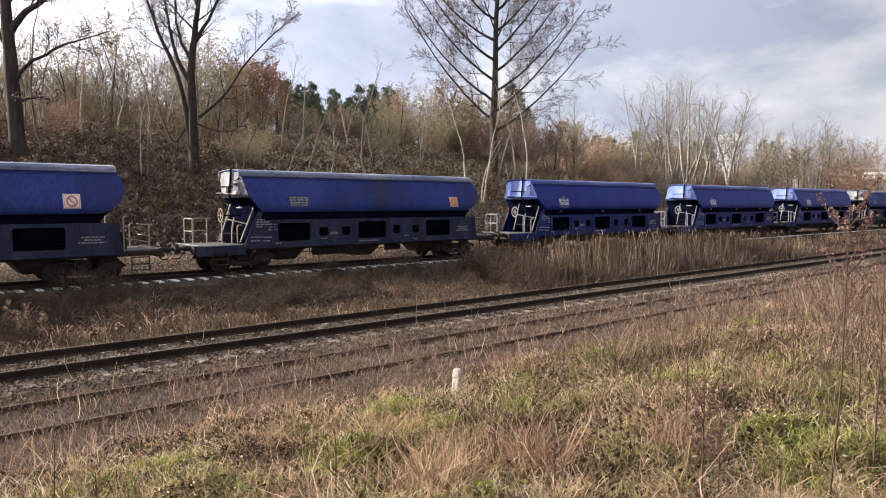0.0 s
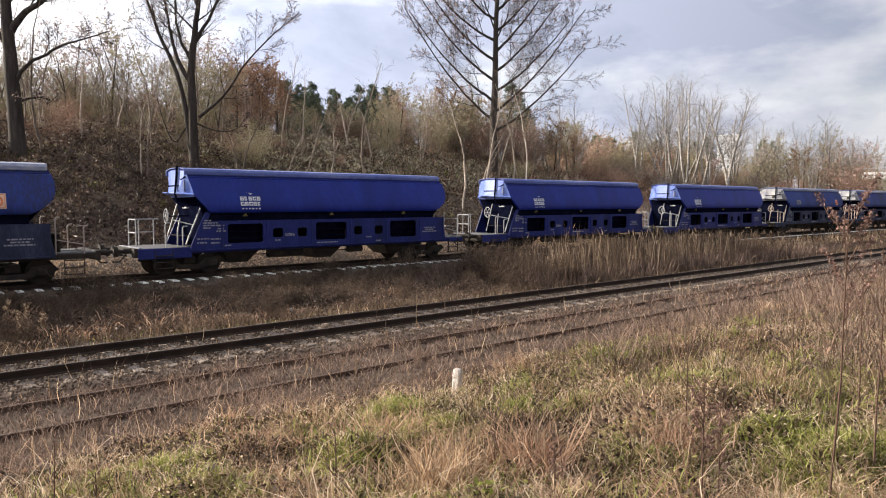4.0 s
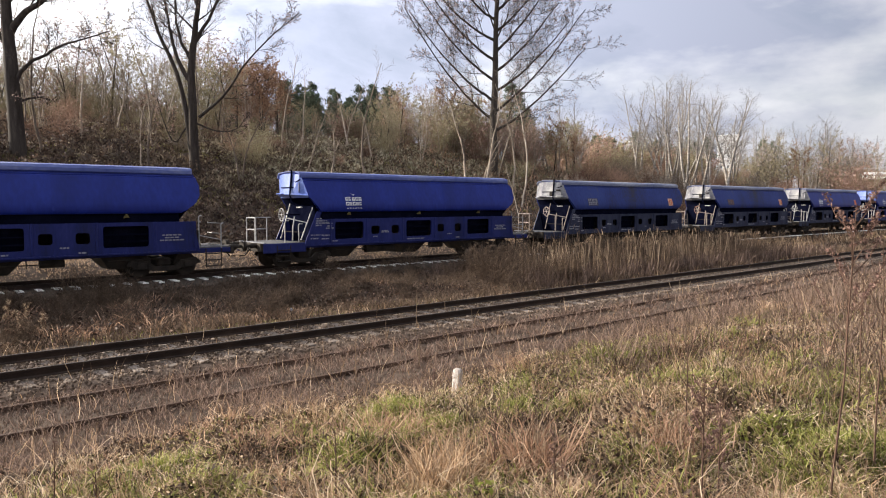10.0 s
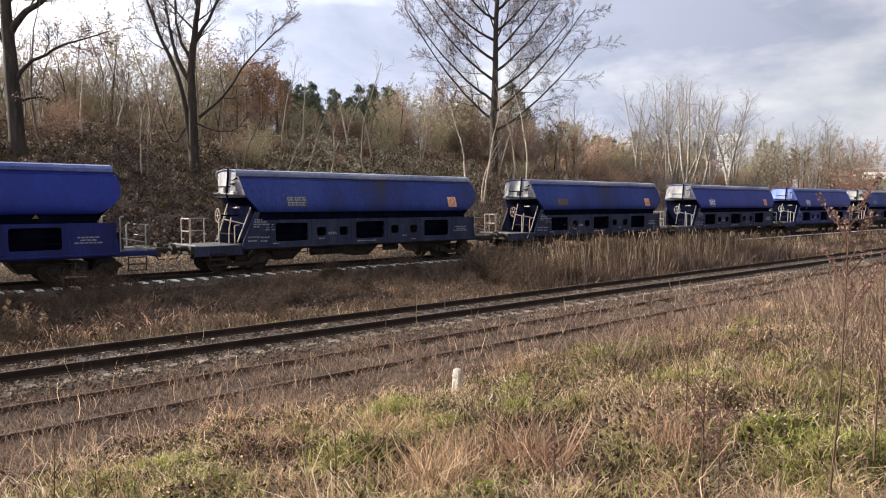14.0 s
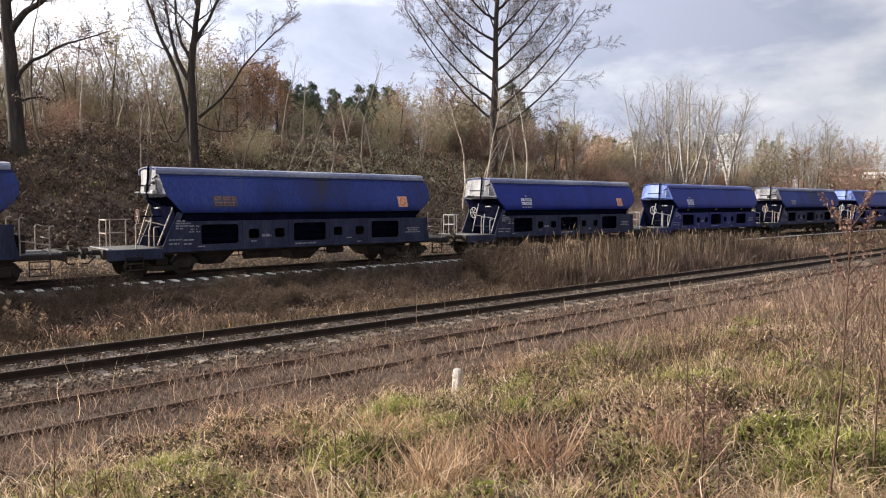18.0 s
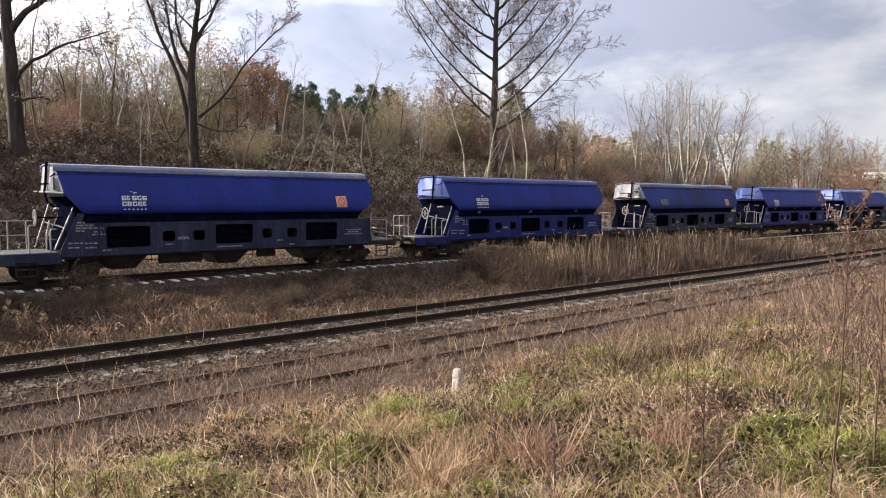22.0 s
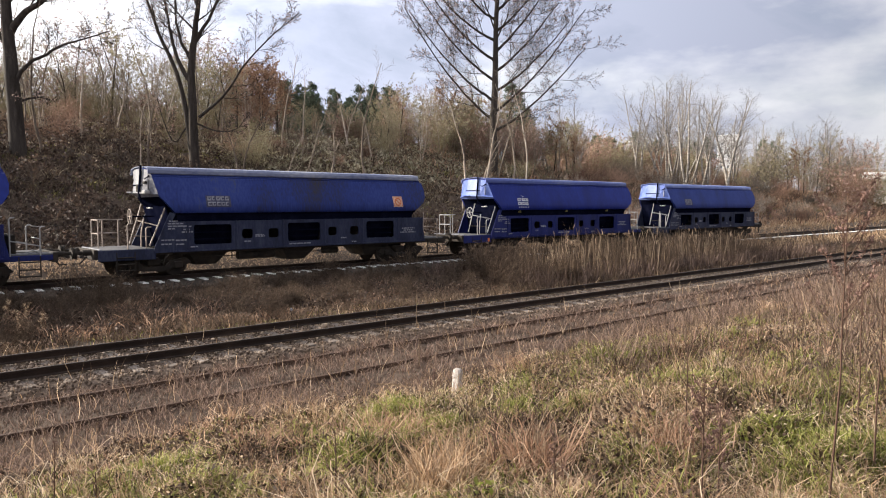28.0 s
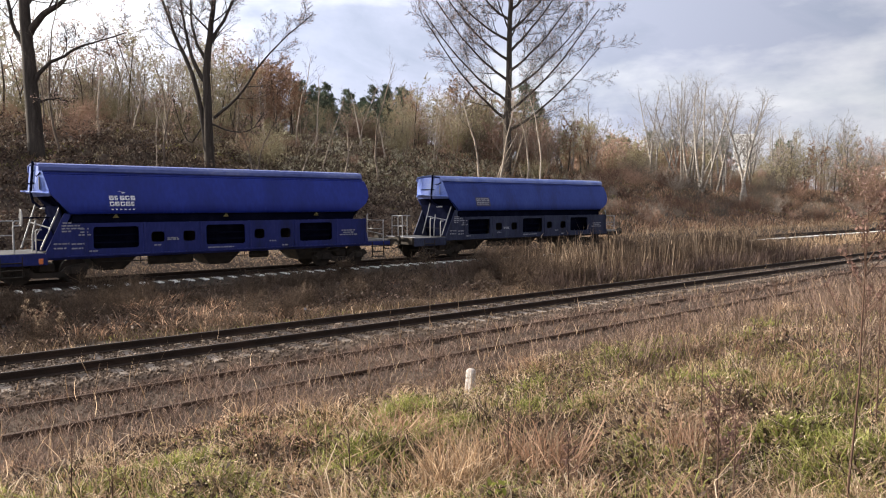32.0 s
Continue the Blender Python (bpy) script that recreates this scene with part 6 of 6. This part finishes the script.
def build_marker_post():
    x, y = ray_place(0.031, 9.9)
    z = stand(x, y)
    T = thing("marker_post", "short weathered white concrete marker post in the grass", "post", at=pose(x, y, z + 0.05, 2, 3, 20))
    g = Geo()
    g.loft([[(sx * w, sy * w, h) for sx, sy in ((-1, -0.6), (-0.6, -1), (0.6, -1), (1, -0.6), (1, 0.6), (0.6, 1), (-0.6, 1), (-1, 0.6))] for h, w in ((-0.2, 0.07), (0.26, 0.06), (0.34, 0.055), (0.36, 0.04))])
    part("post_shaft", g, M["speckled"], T, "lichen-speckled shaft")
    c = Geo()
    c.loft([[(sx * w, sy * w, h) for sx, sy in ((-1, -0.6), (-0.6, -1), (0.6, -1), (1, -0.6), (1, 0.6), (0.6, 1), (-0.6, 1), (-1, 0.6))] for h, w in ((0.27, 0.063), (0.32, 0.064), (0.355, 0.058), (0.375, 0.04))])
    part("post_cap", c, M["speckled"], T, "worn white top")
    x, y = ray_place(-0.343, 20.5)
    T = thing("track_stake", "small black and white stake beside the track", "stake", at=pose(x, y, stand(x, y)))
    part("stake", Geo().box((0, 0, 0.13), (0.1, 0.06, 0.3), bevel=0.01), M["rust"], T)
    part("stake_band", Geo().box((-0.03, 0, 0.31), (0.05, 0.07, 0.08), bevel=0.01), M["dim_white"], T, "dull white painted head")
    # pale broken branch lying by the siding
    x, y = ray_place(-0.112, 11.2)
    T = thing("fallen_branch", "pale broken stick lying on the siding bank", "branch", at=pose(x, y, stand(x, y) + 0.08, 0, 6, -35))
    part("stick", Geo().tube([(-0.3, 0, 0.02), (0, 0.02, 0.03), (0.32, 0, 0)], [0.014, 0.018, 0.012], 6), M["reed"], T)


build_marker_post()


def grass_tussock(x, y, seed, n, h0, h1, spread, mat, label, lean=0.7):
    """One large clump of long stems."""
    T = thing("grass_tussock", label, "grass", "large grass tussocks", at=pose(x, y, stand(x, y) - 0.01))
    g = np.random.default_rng(seed)
    a = g.uniform(0, 2 * math.pi, n)
    d = np.abs(g.normal(0, 1, n)) * spread
    h = g.uniform(h0, h1, n)
    P = np.stack([d * np.cos(a), d * np.sin(a), np.zeros(n)], -1)
    l = np.stack([np.cos(a), np.sin(a)], -1) * (h * g.uniform(0.05, lean, n))[:, None] + g.normal(0, 0.32, (n, 2)) * h[:, None]
    ob = part("stem_clump", blades("stem_clump", P, h, g.uniform(0.005, 0.011, n), l, mat, 0.5, 0.6), mat, T)
    ob["kind"] = "stuff"
    if h1 > 0.38:
        k = n // 6
        a = g.uniform(0, 2 * math.pi, k)
        d = np.abs(g.normal(0, 1, k)) * spread * 0.9
        h = g.uniform(h1 * 0.6, h1 * 1.1, k)
        P = np.stack([d * np.cos(a), d * np.sin(a), np.zeros(k)], -1)
        l = g.normal(0, 0.28, (k, 2)) * h[:, None]
        tall = part("stem_spray", blades("stem_spray", P, h, g.uniform(0.006, 0.011, k), l, M["reed"], 0.2, 0.2), None, T, "bleached upright stems")
        tall["kind"] = "stuff"


def build_tussocks():
    # the dark_mat clumps stand in for shade inside the large tussocks
    for x, y, seed, n, h0, h1, sp, m, lab in ((3.0, 3.3, 1, 420, 0.15, 0.55, 0.13, "straw", "tall clump of pale dead stems"), (3.4, 3.0, 2, 300, 0.12, 0.5, 0.12, "russet", "tall clump of reddish dead stems"),
                                              (2.7, 3.2, 3, 260, 0.12, 0.45, 0.10, "straw", "tall clump of pale dead stems"), (3.9, 3.4, 4, 240, 0.1, 0.4, 0.12, "dark_mat", "dark grass clump standing in for gap shade"),
                                              (3.6, 3.7, 5, 260, 0.1, 0.35, 0.14, "dark_mat", "dark grass clump standing in for gap shade"), (5.2, 4.8, 6, 260, 0.04, 0.14, 0.12, "green", "fresh green grass clump"),
                                              (4.6, 4.2, 7, 260, 0.1, 0.35, 0.16, "dark_mat", "dark grass clump standing in for gap shade"), (4.4, 2.6, 8, 260, 0.1, 0.4, 0.14, "russet", "tall clump of reddish dead stems"),
                                              (5.6, 3.3, 9, 260, 0.04, 0.14, 0.16, "green", "fresh green grass clump"), (2.9, 4.4, 10, 220, 0.04, 0.14, 0.15, "green", "fresh green grass clump"),
                                              (1.6, 4.2, 11, 260, 0.04, 0.14, 0.18, "green", "fresh green grass clump"), (2.3, 4.7, 12, 240, 0.08, 0.3, 0.16, "straw", "clump of pale dead stems"),
                                              (7.4, 5.0, 13, 260, 0.1, 0.3, 0.2, "dark_mat", "dark grass clump standing in for gap shade"), (6.6, 2.9, 14, 240, 0.1, 0.4, 0.16, "straw", "clump of pale dead stems")):
        grass_tussock(x, y, seed, n, h0, h1, sp, M[m], lab)


build_tussocks()


def build_logs():
    r = random.Random(77)
    for k in range(34):
        u, d = r.uniform(-0.45, 0.3), r.uniform(46, 66)
        x, y = ray_place(u, d)
        if y < 38:
            continue
        T = thing("fallen_branch", "pale fallen branch on the leaf-strewn slope", "branch", "fallen branches", at=pose(x, y, stand(x, y) + 0.12, 0, r.uniform(-12, 12), r.uniform(-60, 60)))
        ln = r.uniform(0.8, 2.4)
        part("stick", Geo().tube([(-ln / 2, 0, 0), (0, r.gauss(0, 0.1), 0.06), (ln / 2, 0, 0.02)], [0.05, 0.045, 0.025], 6), M["reed"], T)


build_logs()


def build_far_buildings():
    x, y = ray_place(0.640, 380)
    z = 8.0
    T = thing("apartment_block", "distant white apartment block beyond the trees", "building", at=pose(x, y, z, 0, 0, 25))
    part("wall", Geo().box((0, 0, 14), (7, 11, 34), bevel=0.1), M["plaster"], T, "white plaster walls")
    part("roof", Geo().box((0, 0, 31.2), (7.4, 11.4, 0.5), bevel=0.1), M["concrete"], T)
    for f in range(8):
        for c in range(3):
            part("window", Geo().box((-3.51, -3.4 + c * 3.4, 5 + f * 3.1), (0.12, 0.9, 1.1), bevel=0.03), M["pane"], T)
    x, y = ray_place(0.424, 420)
    T = thing("house", "distant white house beyond the trees", "building", at=pose(x, y, z, 0, 0, 25))
    part("wall", Geo().box((0, 0, 15), (6, 8, 32), bevel=0.1), M["plaster"], T)
    part("roof", Geo().box((0, 0, 31.3), (6.6, 8.6, 0.8), bevel=0.1), M["concrete"], T)


build_far_buildings()


def build_bridge():
    T = thing("road_bridge", "pale concrete road bridge across the cutting", "bridge")
    bx = 150
    part("deck", Geo().box((bx, 22.5, 7.85), (9, 50, 0.9), bevel=0.06), M["concrete"], T, "concrete deck")
    part("edge_beam", Geo().box((bx - 4.6, 22.5, 8.35), (0.35, 50, 0.55), bevel=0.05), M["plaster"], T, "white edge beam")
    part("edge_beam", Geo().box((bx + 4.6, 22.5, 8.35), (0.35, 50, 0.55), bevel=0.05), M["plaster"], T, "white edge beam")
    for s in (-1, 1):
        part("guard_rail", Geo().box((bx + s * 4.5, 22.5, 9.3), (0.08, 50, 0.12), bevel=0.02), M["handrail"], T, "steel guard rail")
        for k in range(17):
            part("rail_post", Geo().box((bx + s * 4.5, -1.5 + k * 3, 8.95), (0.08, 0.08, 0.75)), M["handrail"], T)
    for y0, y1 in ((40.5, 43.0), (5.0, 2.5)):
        g = Geo()
        g.prism([(bx - 4.4, y0, -0.6), (bx - 4.4, y1 + (y1 - y0), -0.6), (bx - 4.4, y1 + (y1 - y0), 7.4), (bx - 4.4, y0 + (y1 - y0) * 0.3, 7.4)], (8.8, 0, 0))
        part("abutment", g, M["worn_concrete"], T, "pale concrete abutment")


build_bridge()


# ---- motion ----
def motions():
    def lead(k, t):
        return LEAD + PITCH * (k - 1) - SPEED * t - GAIN * t * t / 2

    # the tall stalk sways in the wind
    base = SWAY.matrix_basis.copy()
    walk(SWAY, [(t, base @ pose(0, 0, 0, 0, a * 0.25, -a * 0.1) @ pose(0, 0, 0, a * 0.3, 0, 0)) for t, a in ((0, 0), (3, -0.5), (6, 0), (9, 3.0), (11, 1.5), (13, 0.2), (16, -0.4), (19, 1.2), (21, 0.3), (23, 0), (28, -1.0), (30, 0.3), (32, 0))])
    for k, w in enumerate(TRAIN):
        walk(w, [(t, pose(lead(k, t), TRAIN_Y, 0)) for t in range(0, 33, 2)])
        for bog in w.children:
            for ws in bog.children:
                if ws.name.startswith("wheelset"):
                    x0, _, z0 = ws.location
                    walk(ws, [(j / 10, pose(x0, 0, z0, 0, -math.degrees((SPEED * j / 10 + GAIN * j * j / 200) / 0.46), 0)) for j in range(0, 321)])


motions()
